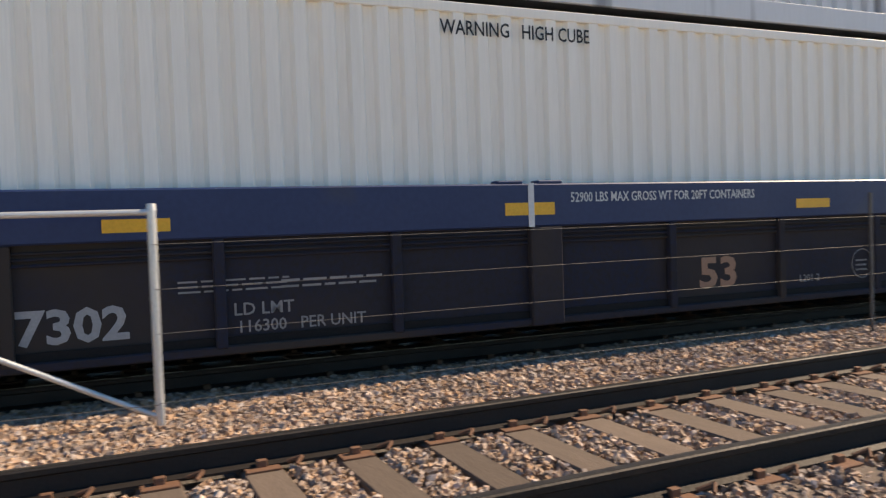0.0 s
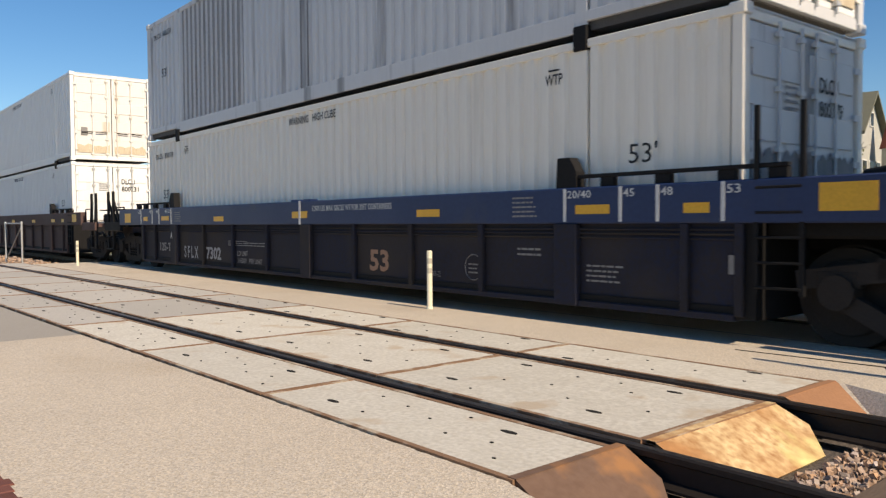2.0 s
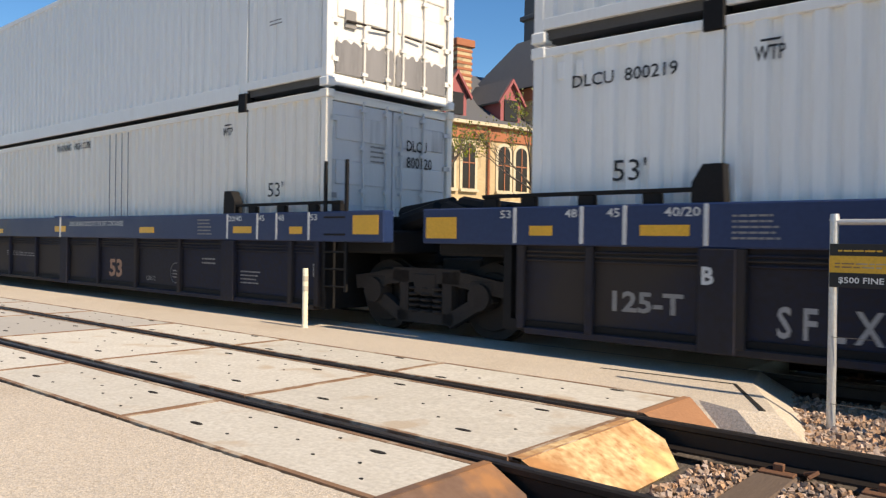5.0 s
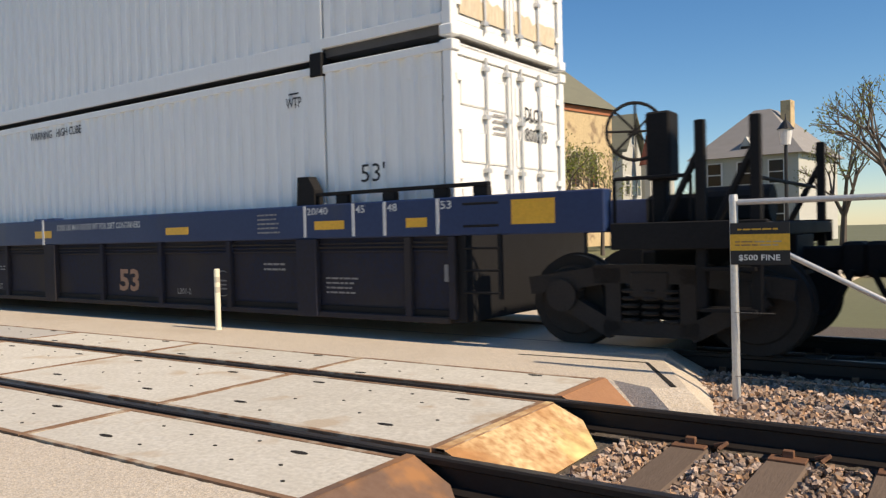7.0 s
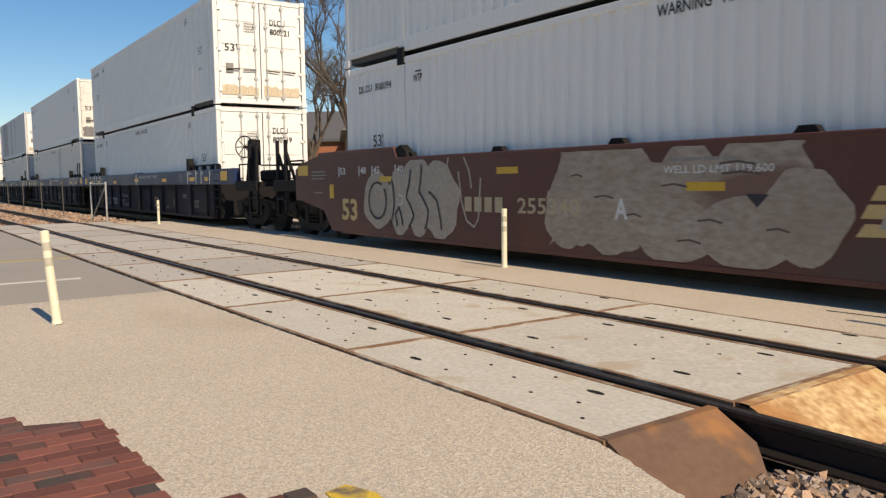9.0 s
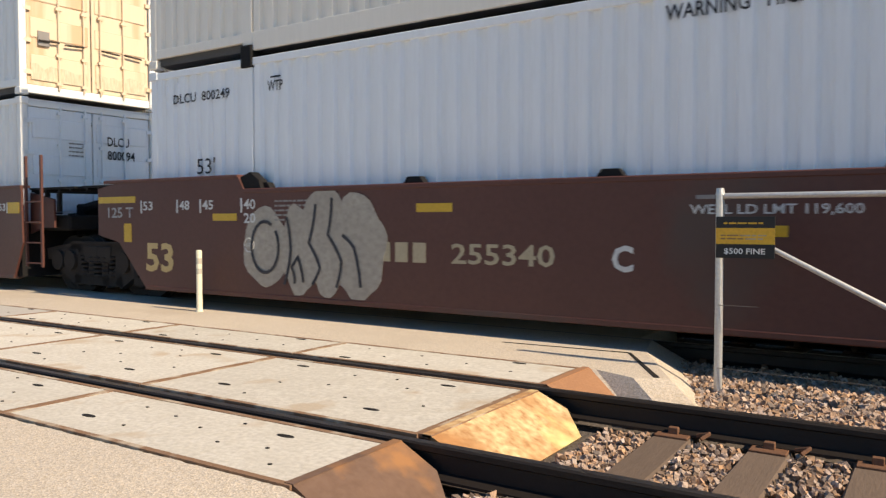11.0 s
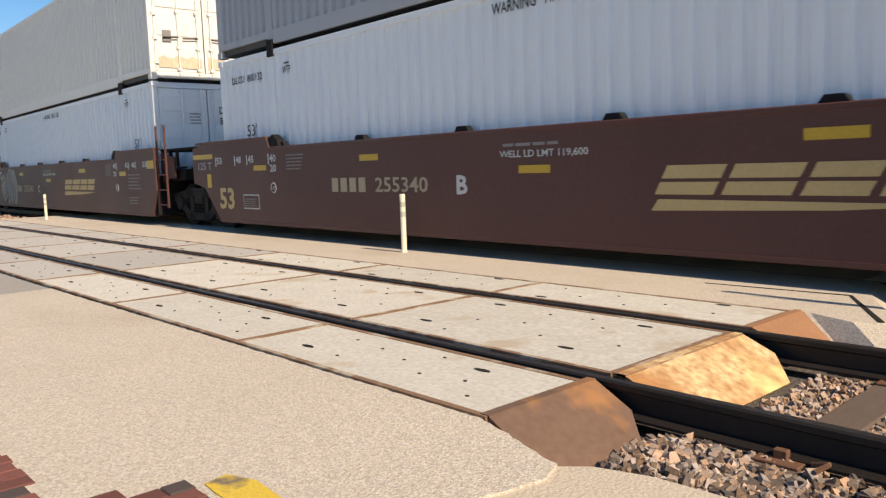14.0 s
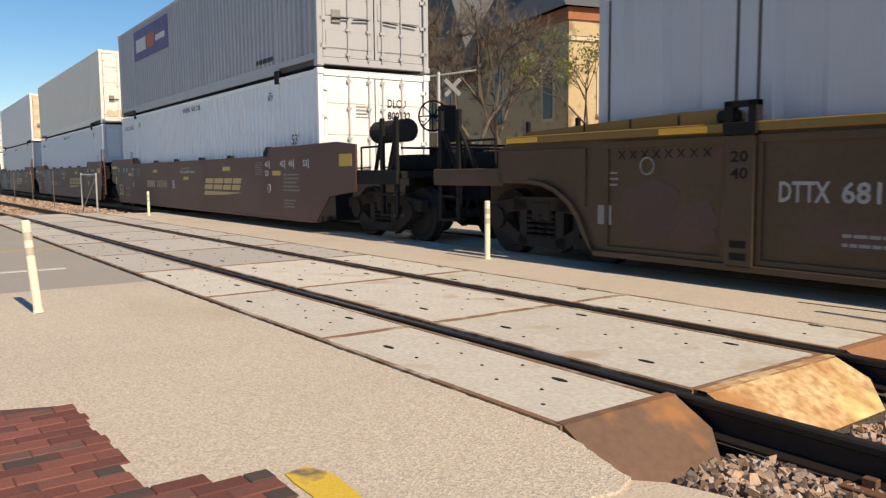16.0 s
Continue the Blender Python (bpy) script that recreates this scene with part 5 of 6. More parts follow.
part("notice", boxes((-6.95, -6.4, -1.527, -1.522, 0.5, 0.72)), BROWN, car)
part("notice_border", boxes((-6.97, -6.38, -1.5235, -1.5215, 0.48, 0.74)), DECAL_WHITE, car)
bars(0.46, 0.16, 4, DECAL_GREY, car, (-6.9, -1.529, 0.53))
container(OFFSETS["ba"], 0, WHITE, COOL, label="white corrugated container above the painted-over brown car", number="800094")
container(OFFSETS["ba"], 1, WHITE, DOOR_ORANGE, label="white corrugated container with orange rust-marked doors", number="", warning=False, wtp=0)
container(OFFSETS["bc"], 0, COOL, COOL, label="cool white corrugated container with grey shaded doors", number="800249", wtp=6.28)
container(OFFSETS["bc"], 1, CREAM, DOOR_RUST, label="pinkish cream container with rust-stained open-grained doors", number="", warning=False, wtp=0)
container(OFFSETS["bb"], 0, COOL, WHITE, label="cool white corrugated container with bright doors, DLCU 800132", number="800132")
c = container(OFFSETS["bb"], 1, GREY_BOX, GREY_BOX, label="grey corrugated container with a purple panel", number="", warning=False, wtp=0)
part("purple_panel", boxes((-5.85, -1.85, -HALF - 0.012, -HALF - 0.004, 1.7, 2.66)), PURPLE, c, "purple company panel")
patch("panel_mark", -5.55, -4.35, 1.95, 2.36, DECAL_WHITE, c, -HALF - 0.0165)
patch("panel_mark", -4.2, -3.4, 1.95, 2.36, LOGO_ORANGE, c, -HALF - 0.0165)
patch("panel_mark", -3.2, -2.2, 2.05, 2.22, DECAL_WHITE, c, -HALF - 0.0165)
bars(0.98, 0.26, 1, LETTER, c, (4.94, -HALF - 0.006, 0.34))

# the mustard car behind
car = rolling("well_car", "weathered mustard-brown well car with riveted posts", "railway car", OFFSETS["d"], group="cars of the train")
arch = [(-7.95, 0.2)] + [(-9.05 + 1.02 * math.cos(radians(a)), 0.2 + 0.82 * math.sin(radians(a))) for a in range(15, 91, 15)]
for s in (-1, 1):
    y0, y1 = sorted((s * 1.50, s * 1.46))
    part("side_sheet", prism(arch + [(-9.69, 1.02), (-9.69, 1.45), (-9.4, 1.58), (9.4, 1.58), (9.4, 0.95), (8.3, 0.9), (7.95, 0.2)], y0, y1), MUSTARD, car)
    y0, y1 = sorted((s * 1.56, s * 1.38))
    part("top_chord", boxes((-9.5, 9.4, y0, y1, 1.53, 1.62), bevel=0.012), MUSTARD_EDGE, car)
    part("arch_rib", prism([(-7.88, 0.2)] + [(-9.05 + 1.08 * math.cos(radians(a)), 0.2 + 0.87 * math.sin(radians(a))) for a in range(15, 91, 15)] + [p for p in arch[:0:-1]], y0, y1), MUSTARD, car)
    for x in (-5.98, -1.9, 2.2, 6.2):
        part("side_post", boxes((x - 0.16, x + 0.16, y0, y1, 0.22, 1.5), bevel=0.012), MUSTARD, car)
    part("bottom_sill", boxes((-7.9, 8.0, y0, y1, 0.19, 0.26), bevel=0.01), MUSTARD, car)
    part("guide_arm", boxes((-6.28, -6.02, s * 1.47 - 0.08, s * 1.47 + 0.08, 1.62, 1.74), bevel=0.03), IRON_DARK, car)
well_floor(car, MUSTARD)
for s in (-1, 1):
    # a sloping ledge over the chord, ending at the bracket on the first post
    part("ledge", prism([(-9.25, 1.62), (-6.22, 1.62), (-6.22, 1.76), (-6.7, 1.76), (-9.1, 1.67)], s * 1.49, s * 1.40), MUSTARD_EDGE, car, "worn ochre ledge over the chord")
    for x in (-8.1, -7.4, -6.75):
        part("ledge_gap", boxes((x - 0.012, x + 0.012, s * 1.492 - 0.006, s * 1.492 + 0.006, 1.63, 1.73)), IRON_DARK, car)
    part("bracket", boxes((-6.16, -5.80, s * 1.53 - 0.06, s * 1.53 + 0.06, 1.5, 1.62), (-6.16, -6.06, s * 1.53 - 0.05, s * 1.53 + 0.05, 1.62, 1.82), (-5.90, -5.80, s * 1.53 - 0.05, s * 1.53 + 0.05, 1.62, 1.82), (-6.16, -5.80, s * 1.53 - 0.05, s * 1.53 + 0.05, 1.76, 1.82), bevel=0.008), IRON_DARK, car, "black slotted bracket on the chord")
    y0, y1 = sorted((s * 1.525, s * 1.50))
    for x0, x1 in ((-7.75, -6.14), (-5.82, -2.06), (-1.74, 2.04), (2.36, 6.04)):
        part("panel_frame", boxes((x0, x1, y0, y1, 1.42, 1.50), (x0, x0 + 0.06, y0, y1, 0.30, 1.42), (x1 - 0.06, x1, y0, y1, 0.30, 1.42), (x0, x1, y0, y1, 0.26, 0.32), bevel=0.006), MUSTARD, car)
    part("arch_web", prism([(-9.6, 1.06), (-8.35, 1.06), (-8.05, 0.75), (-8.05, 1.44), (-9.6, 1.44)], s * 1.525, s * 1.50), MUSTARD, car, "faded ochre panel over the wheel arch")
    for x in (-5.98, -1.9, 2.2, 6.2):
        for z in (0.30, 0.42):
            part("socket", boxes((x - 0.09, x + 0.09, s * 1.562 - 0.004, s * 1.562 + 0.004, z, z + 0.07)), IRON_DARK, car)
patch("reflector", -9.45, -8.85, 1.535, 1.60, DECAL_AMBER, car, -1.566, "dull amber reflector strip")
patch("reflector", -6.95, -6.35, 1.535, 1.60, DECAL_AMBER, car, -1.566, "dull amber reflector strip")
bm = bmesh.new()
ring(bm, (-7.15, -1.503, 1.22), (0, 1, 0), 0.09, 0.012, 20, 4)
part("round_mark", bm, DECAL_GREY, car)
for word, z in (("20", 1.24), ("40", 1.08)):
    words(word, 0.11, 0.19, IRON_DARK, car, (-6.08, -1.563, z), bold=0.02)
for k in range(8):
    x = -7.55 + 0.16 * k
    spray_stroke([(x, 1.30), (x + 0.09, 1.39)], 0.014, IRON_DARK, car, -1.504)
    spray_stroke([(x, 1.39), (x + 0.09, 1.30)], 0.014, IRON_DARK, car, -1.5045)
for k, (cx, cz, rx, rz) in enumerate(((-7.1, 0.75, 0.42, 0.3), (-6.5, 0.62, 0.3, 0.22), (-4.9, 0.6, 0.5, 0.12), (-3.6, 0.8, 0.7, 0.3))):
    flat("faded_patch", blob(cx, cz, rx, rz, 90 + k, rough=0.12), OLD_BROWN, car, -1.5032 - 0.0006 * k, "faded painted-over patch")
words("DTTX", 0.19, 0.48, DECAL_DULL, car, (-5.60, -1.506, 0.87), bold=0.02)
words("6811", 0.19, 0.46, DECAL_DULL, car, (-5.02, -1.506, 0.87), bold=0.02)
bars(0.55, 0.16, 2, DECAL_GREY, car, (-5.0, -1.506, 0.5))
patch("placard", -7.86, -7.65, 0.56, 0.78, DECAL_GREY, car, -1.508, "faded paper placard")
bars(0.14, 0.2, 3, DECAL_GREY, car, (-7.68, -1.506, 1.0))
bars(0.45, 0.1, 4, DECAL_YELLOW, car, (-4.6, -1.565, 1.51))
truck(car, -9.3)
end_platform(car, -1, 9.6, MUSTARD)
container(OFFSETS["d"], 0, PALE_BLUE, PALE_BLUE, "sheet", "pale blue-grey sheet-sided container on the mustard car", "", False, 0)
container(OFFSETS["d"], 1, PALE_BLUE, PALE_BLUE, "sheet", "pale blue-grey sheet-sided container stacked on top", "", False, 0)


# ---- beyond the tracks ----
A, B = Vector((-28.0, 28.5, 0)), Vector((-22.3, 52.5, 0))
FACADE = (B - A).length
turn_f = math.degrees(math.atan2(B.y - A.y, B.x - A.x))
hall = thing("stone_hall", "yellow sandstone hall with slate roofs, red bands and chimneys", "building", Matrix.Translation(A) @ pose(0, 0, 0, 0, 0, turn_f))
# local axes: x along the lit front, y into the building
EAVE = 7.6


def arched(x, z0, z1, w, n=8):
    r = w / 2
    return [(x - r, z0), (x + r, z0)] + [(x + r * math.cos(math.pi * i / n), z1 - r + r * math.sin(math.pi * i / n)) for i in range(n + 1)]


def hall_window(x, z0, z1, w, y=0.0):
    p = part("window", prism(arched(x, z0 - 0.1, z1 + 0.18, w + 0.36), y - 0.07, y + 0.05), SANDSTONE_PALE, hall, "arched window in a pale stone surround")
    part("pane", prism(arched(x, z0, z1, w), y - 0.09, y - 0.06), GLASS, p)
    part("mullion", boxes((x - 0.03, x + 0.03, y - 0.12, y - 0.085, z0, z1 - 0.05), (x - w / 2, x + w / 2, y - 0.12, y - 0.085, z0 + (z1 - z0) * 0.55, z0 + (z1 - z0) * 0.55 + 0.06)), REDSTONE, p)
    part("sill", boxes((x - w / 2 - 0.2, x + w / 2 + 0.2, y - 0.2, y, z0 - 0.2, z0 - 0.06)), SANDSTONE_PALE, p)


part("wall", boxes((0, FACADE, 0, 14, 0, EAVE)), SANDSTONE, hall)
part("base_course", boxes((-0.1, FACADE + 0.1, -0.18, 13.9, 0, 3.5)), SANDSTONE_PALE, hall)
part("red_band", boxes((-0.05, FACADE + 0.05, -0.1, 14.05, EAVE - 0.75, EAVE)), REDSTONE, hall)
part("cornice", boxes((-0.3, FACADE + 0.3, -0.4, 14.3, EAVE, EAVE + 0.18)), SANDSTONE_PALE, hall)
bm = bmesh.new()
ridge = [(0.0, 7.0, EAVE + 4.6), (FACADE, 7.0, EAVE + 4.6)]
v = [bm.verts.new(p) for p in ((-0.3, -0.4, EAVE + 0.18), (FACADE + 0.3, -0.4, EAVE + 0.18), (FACADE + 0.3, 14.4, EAVE + 0.18), (-0.3, 14.4, EAVE + 0.18), *ridge)]
for q in ((0, 1, 5, 4), (2, 3, 4, 5), (1, 2, 5), (3, 0, 4)):
    bm.faces.new([v[i] for i in q])
part("roof", bm, SLATE, hall, "grey slate roof")
for x in (3.6, 5.05, 7.6, 8.9, 11.0, 13.0, 15.1, 17.0, 19.1, 20.5, 22.6):
    hall_window(x, 4.1, 6.6, 0.85)
for k in range(5):
    x = 6.4 + k * 4.6
    part("downpipe", rods(((x, -0.15, 0.5), (x, -0.15, EAVE)), r=0.07, n=8), REDSTONE, hall)


def dormer(x):
    d = part("dormer", prism([(x - 0.75, EAVE + 0.3), (x + 0.75, EAVE + 0.3), (x + 0.75, EAVE + 1.6), (x, EAVE + 2.7), (x - 0.75, EAVE + 1.6)], 0.1, 3.2), PINK_TRIM, hall, "red-trimmed gabled dormer")
    part("pane", boxes((x - 0.5, x + 0.5, 0.04, 0.12, EAVE + 0.5, EAVE + 1.7)), GLASS, d)
    for s in (-1, 1):
        part("dormer_roof", prism([(x + s * 0.95, EAVE + 1.45), (x + s * 1.0, EAVE + 1.55), (x, EAVE + 2.95), (x, EAVE + 2.78)], 0.0, 3.4), SLATE, d)
        part("bargeboard", prism([(x + s * 0.95, EAVE + 1.35), (x + s * 1.0, EAVE + 1.5), (x, EAVE + 2.92), (x, EAVE + 2.68)], -0.15, -0.002), PINK_TRIM, d)


for x in (4.2, 8.15, 17.6, 19.4):
    dormer(x)


def pyramid(x0, x1, y0, y1, z, top, flat_part, name, material):
    bm = bmesh.new()
    cx, cy = (x0 + x1) / 2, (y0 + y1) / 2
    f = flat_part
    lo = [bm.verts.new(p) for p in ((x0, y0, z), (x1, y0, z), (x1, y1, z), (x0, y1, z))]
    hi = [bm.verts.new(p) for p in ((cx - (cx - x0) * f, cy - (cy - y0) * f, top), (cx + (x1 - cx) * f, cy - (cy - y0) * f, top), (cx + (x1 - cx) * f, cy + (y1 - cy) * f, top), (cx - (cx - x0) * f, cy + (y1 - cy) * f, top))]
    for i in range(4):
        j = (i + 1) % 4
        bm.faces.new((lo[i], lo[j], hi[j], hi[i]))
    bm.faces.new(hi)
    return part(name, bm, material, hall)


# middle pavilion with a steep roof and cupola
part("pavilion", boxes((9.7, 14.9, -0.5, 6, 0, 9.6)), SANDSTONE, hall, "taller middle bay of yellow stone")
part("pavilion_band", boxes((9.6, 15.0, -0.58, 6.1, 9.5, 10.2)), REDSTONE, hall)
for x in (10.6, 11.9):
    hall_window(x, 7.6, 9.1, 0.8, -0.5)
    hall_window(x, 4.1, 6.6, 0.8, -0.5)
pyramid(9.3, 15.3, -0.8, 6.4, 10.2, 13.8, 0.22, "steep_roof", SLATE)
part("gable_wall", boxes((13.0, 15.4, -0.9, 2.5, 0.0, 10.3)), SANDSTONE, hall)
part("gable_band", boxes((12.9, 15.5, -1.0, 2.6, 10.2, 10.9)), REDSTONE, hall)
hall_window(14.2, 7.5, 9.5, 0.9, -0.9)
hall_window(14.2, 4.1, 6.6, 0.8, -0.9)
pyramid(12.7, 15.7, -1.2, 2.9, 10.9, 13.6, 0.4, "bay_roof", SLATE)
part("cupola", boxes((12.0, 13.3, 2.1, 3.4, 13.6, 16.6), (11.8, 13.5, 1.9, 3.6, 15.2, 15.5), bevel=0.05), SLATE, hall, "dark slate-clad cupola")
# wing along the cross street, with a steep gable at its end
part("wing", boxes((0.1, 7.0, 14.0, 21.0, 0, 9.0)), SANDSTONE, hall)
part("wing_band", boxes((0.02, 7.08, 14.05, 21.08, 8.6, 9.1)), REDSTONE, hall)
part("wing_gable", prism([(12.5, 9.1), (21.4, 9.1), (17.0, 16.5)], -0.1, 7.2, "x"), SLATE, hall, "steep slate gable roof")
for y in (15.6, 17.5, 19.4):
    w = part("window", boxes((0.02, 0.1, y - 0.6, y + 0.6, 3.8, 7.0)), SANDSTONE_PALE, hall)
    part("pane", boxes((-0.01, 0.03, y - 0.42, y + 0.42, 4.0, 6.8)), GLASS, w)
# corner pavilion
part("corner_bay", boxes((-0.35, 2.7, -0.3, 9.5, 0, 9.0)), SANDSTONE, hall)
part("corner_band", boxes((-0.45, 2.8, -0.4, 9.6, 8.6, 9.2)), REDSTONE, hall)
pyramid(-0.8, 3.2, -0.7, 9.9, 9.2, 12.6, 0.15, "corner_roof", SLATE)
hall_window(1.9, 4.1, 6.6, 0.9, -0.3)
for y, z0, z1 in ((1.6, 3.9, 6.9), (7.2, 3.9, 6.9)):
    w = part("window", boxes((-0.42, -0.34, y - 0.62, y + 0.62, z0 - 0.15, z1 + 0.15)), SANDSTONE_PALE, hall)
    part("pane", boxes((-0.45, -0.41, y - 0.45, y + 0.45, z0, z1)), GLASS, w)

bm = bmesh.new()
rod(bm, (-0.44, 2.2, 7.8), (-0.30, 2.2, 7.8), 0.48, n=20)
round_window = part("round_window", bm, SANDSTONE_PALE, hall, "small round window in a stone ring")
bm = bmesh.new()
rod(bm, (-0.47, 2.2, 7.8), (-0.43, 2.2, 7.8), 0.28, n=16)
part("pane", bm, GLASS, round_window)


def chimney(x, y, z, top):
    c = part("chimney", boxes((x - 0.55, x + 0.55, y - 0.5, y + 0.5, z, top), bevel=0.03), SANDSTONE, hall, "banded brick chimney")
    n = 7
    for k in range(n):
        zz = top - 0.5 - k * 0.36
        part("band", boxes((x - 0.58, x + 0.58, y - 0.53, y + 0.53, zz - 0.15, zz)), REDSTONE, c)
    part("crown", boxes((x - 0.7, x + 0.7, y - 0.65, y + 0.65, top - 0.35, top + 0.1), bevel=0.04), REDSTONE, c)


chimney(7.0, 3.5, 9.0, 13.1)
chimney(18.4, 2.5, 8.5, 13.6)
# far tower
part("tower", boxes((19.6, FACADE + 0.6, -0.9, 4.6, 0, 9.4)), SANDSTONE, hall, "square corner tower")
part("tower_band", boxes((19.5, FACADE + 0.7, -1.0, 4.7, 9.2, 9.6)), REDSTONE, hall)
pyramid(19.2, FACADE + 1.0, -1.3, 5.0, 9.6, 12.9, 0.05, "tower_roof", SLATE_GREEN)
part("finial", rods(((22.2, 1.85, 12.8), (22.2, 1.85, 14.0)), r=0.08, n=8), SLATE, hall)
for x in (20.9, 22.9):
    hall_window(x, 4.1, 6.5, 0.8, -0.9)


def house(name, label, at, turn, w, d, eave, peak, wall, roof, turret=None, hipped=False):
    h = thing(name, label, "house", Matrix.Translation(at) @ pose(0, 0, 0, 0, 0, turn))
    part("wall", prism([(0, 0), (w, 0), (w, eave)] + ([] if hipped else [(w / 2, peak)]) + [(0, eave)], 0, d), wall, h)
    if hipped:
        bm = bmesh.new()
        v = [bm.verts.new(p) for p in ((-0.5, -0.5, eave), (w + 0.5, -0.5, eave), (w + 0.5, d + 0.5, eave), (-0.5, d + 0.5, eave), (w * 0.42, d * 0.4, peak), (w * 0.58, d * 0.4, peak), (w * 0.58, d * 0.6, peak), (w * 0.42, d * 0.6, peak))]
        for q in ((0, 1, 5, 4), (1, 2, 6, 5), (2, 3, 7, 6), (3, 0, 4, 7), (4, 5, 6, 7), (3, 2, 1, 0)):
            bm.faces.new([v[i] for i in q])
        part("roof", bm, roof, h, "hipped grey shingle roof")
        part("chimney", boxes((w * 0.68, w * 0.78, d * 0.4, d * 0.5, eave + 0.6, peak + 0.5), bevel=0.03), SANDSTONE, h)
    for s in () if hipped else (0, 1):
        x = w + 0.4 if s else -0.4
        part("roof", prism([(x, eave - 0.45), (x, eave - 0.2), (w / 2, peak + 0.25), (w / 2, peak)], -0.5, d + 0.5), roof, h)
    for x in (w * 0.2, w * 0.5, w * 0.8):
        for z in (1.2, 4.2):
            if z + 1.6 < eave + 0.4:
                p = part("window", boxes((x - 0.6, x + 0.6, -0.07, 0, z - 0.1, z + 1.7)), SIGN_WHITE, h, "white-framed sash window")
                part("pane", boxes((x - 0.48, x + 0.48, -0.1, -0.065, z, z + 0.75), (x - 0.48, x + 0.48, -0.1, -0.065, z + 0.83, z + 1.6)), GLASS, p)
    if hipped:
        p = part("dormer", prism([(w / 2 - 0.9, eave), (w / 2 + 0.9, eave), (w / 2, eave + 1.5)], 0.2, 2.5), SIDING, h, "small pale gabled dormer")
    else:
        p = part("window", boxes((w / 2 - 0.45, w / 2 + 0.45, -0.07, 0, eave + 0.4, eave + 1.6)), SIGN_WHITE, h)
    part("pane", boxes((w / 2 - 0.33, w / 2 + 0.33, 0.14, 0.21, eave + 0.2, eave + 0.8)) if hipped else boxes((w / 2 - 0.33, w / 2 + 0.33, -0.1, -0.065, eave + 0.5, eave + 1.5)), GLASS, p)
    if turret:
        x, deep, r, z, top, mat = turret
        bm = bmesh.new()
        rod(bm, (x, deep, 0), (x, deep, z), r, n=10)
        part("turret", bm, wall, h)
        bm = bmesh.new()
        rod(bm, (x, deep, z), (x, deep, top), r * 1.25, 0.05, n=10)
        part("turret_roof", bm, mat, h, "pointed turret roof")
    return h


house("gabled_house", "pale siding house with mossy slate gable and red turret", (-25.0, 64.4, 0), 95, 6.0, 7, 8.2, 11.2, SIDING, SLATE_GREEN, (3.4, -1.4, 0.72, 6.8, 10.0, RED_ROOF))
house("slate_house", "dark slate-roofed house beyond the road", (-17.5, 60, 0), -8, 7.5, 9, 6.2, 10.0, SIDING, SHINGLE, (-1.2, -1.9, 0.35, 5.4, 7.1, SLATE), True)
house("brick_house", "red brick house far behind the trees", (-74, 34, 0), -40, 9, 8, 5.2, 7.6, REDSTONE, SLATE)


house("low_building", "low tan brick building beyond the road", (-66.0, 36.0, 0), -28, 22, 10, 4.6, 6.6, SANDSTONE, SHINGLE, None, True)


def crossing_signal(at, turn):
    """A signal mast with a crossbuck and two pairs of lamps."""
    m = thing("crossing_signal", "grey crossing signal mast with weathered crossbuck and black lamps", "crossing signal", Matrix.Translation(at) @ pose(0, 0, 0, 0, 0, turn))
    bm = bmesh.new()
    rod(bm, (0, 0, 0), (0, 0, 0.3), 0.2, 0.12, n=14)
    rod(bm, (0, 0, 0.3), (0, 0, 5.0), 0.07, n=14)
    part("mast", bm, GALV, m)
    part("crossarm", rods(((-0.5, 0, 4.85), (1.5, 0, 5.0)), r=0.035, n=8), GALV, m)
    for k in (-1, 1):
        a = radians(45) * k
        bm = boxes((-0.42, 0.42, -0.01, 0.01, -0.08, 0.08), bevel=0.004)
        bmesh.ops.rotate(bm, verts=bm.verts[:], matrix=Matrix.Rotation(a, 3, "Y"))
        bmesh.ops.translate(bm, verts=bm.verts[:], vec=(0.6, -0.1 - 0.02 * k, 4.4))
        part("crossbuck_blade", bm, DECAL_DULL, m, "weathered grey crossbuck blade")
    part("lamp_arm", rods(((-0.75, -0.08, 2.75), (0.75, -0.08, 2.75)), r=0.04, n=8), GALV, m)
    for x in (-0.7, 0.7):
        bm = bmesh.new()
        rod(bm, (x, -0.12, 2.75), (x, -0.16, 2.75), 0.28, n=18)
        rod(bm, (x, -0.16, 2.75), (x, -0.42, 2.75), 0.16, 0.15, n=14)
        rod(bm, (x, 0.1, 2.75), (x, -0.1, 2.75), 0.15, n=14)
        part("lamp", bm, LAMP_BLACK, m, "black round signal lamp with hood")
    return m


crossing_signal((-24.4, 17.7, -0.03), 35)


def street_lamp(at):
    l = thing("street_lamp", "black post lamp with a pale globe", "street lamp", at)
    bm = bmesh.new()
    rod(bm, (0, 0, 0), (0, 0, 0.8), 0.14, 0.09, n=12)
    rod(bm, (0, 0, 0.8), (0, 0, 3.5), 0.06, 0.05, n=12)
    part("post", bm, LAMP_BLACK, l)
    bm = bmesh.new()
    rod(bm, (0, 0, 3.5), (0, 0, 3.95), 0.13, 0.19, n=14)
    part("globe", bm, LAMP_GLOBE, l)
    bm = bmesh.new()
    rod(bm, (0, 0, 3.95), (0, 0, 4.2), 0.24, 0.06, n=14)
    rod(bm, (0, 0, 4.2), (0, 0, 4.4), 0.03, 0.01, n=8)
    part("hood", bm, LAMP_BLACK, l)
    return l


street_lamp((-4.5, 24.4, -0.02))


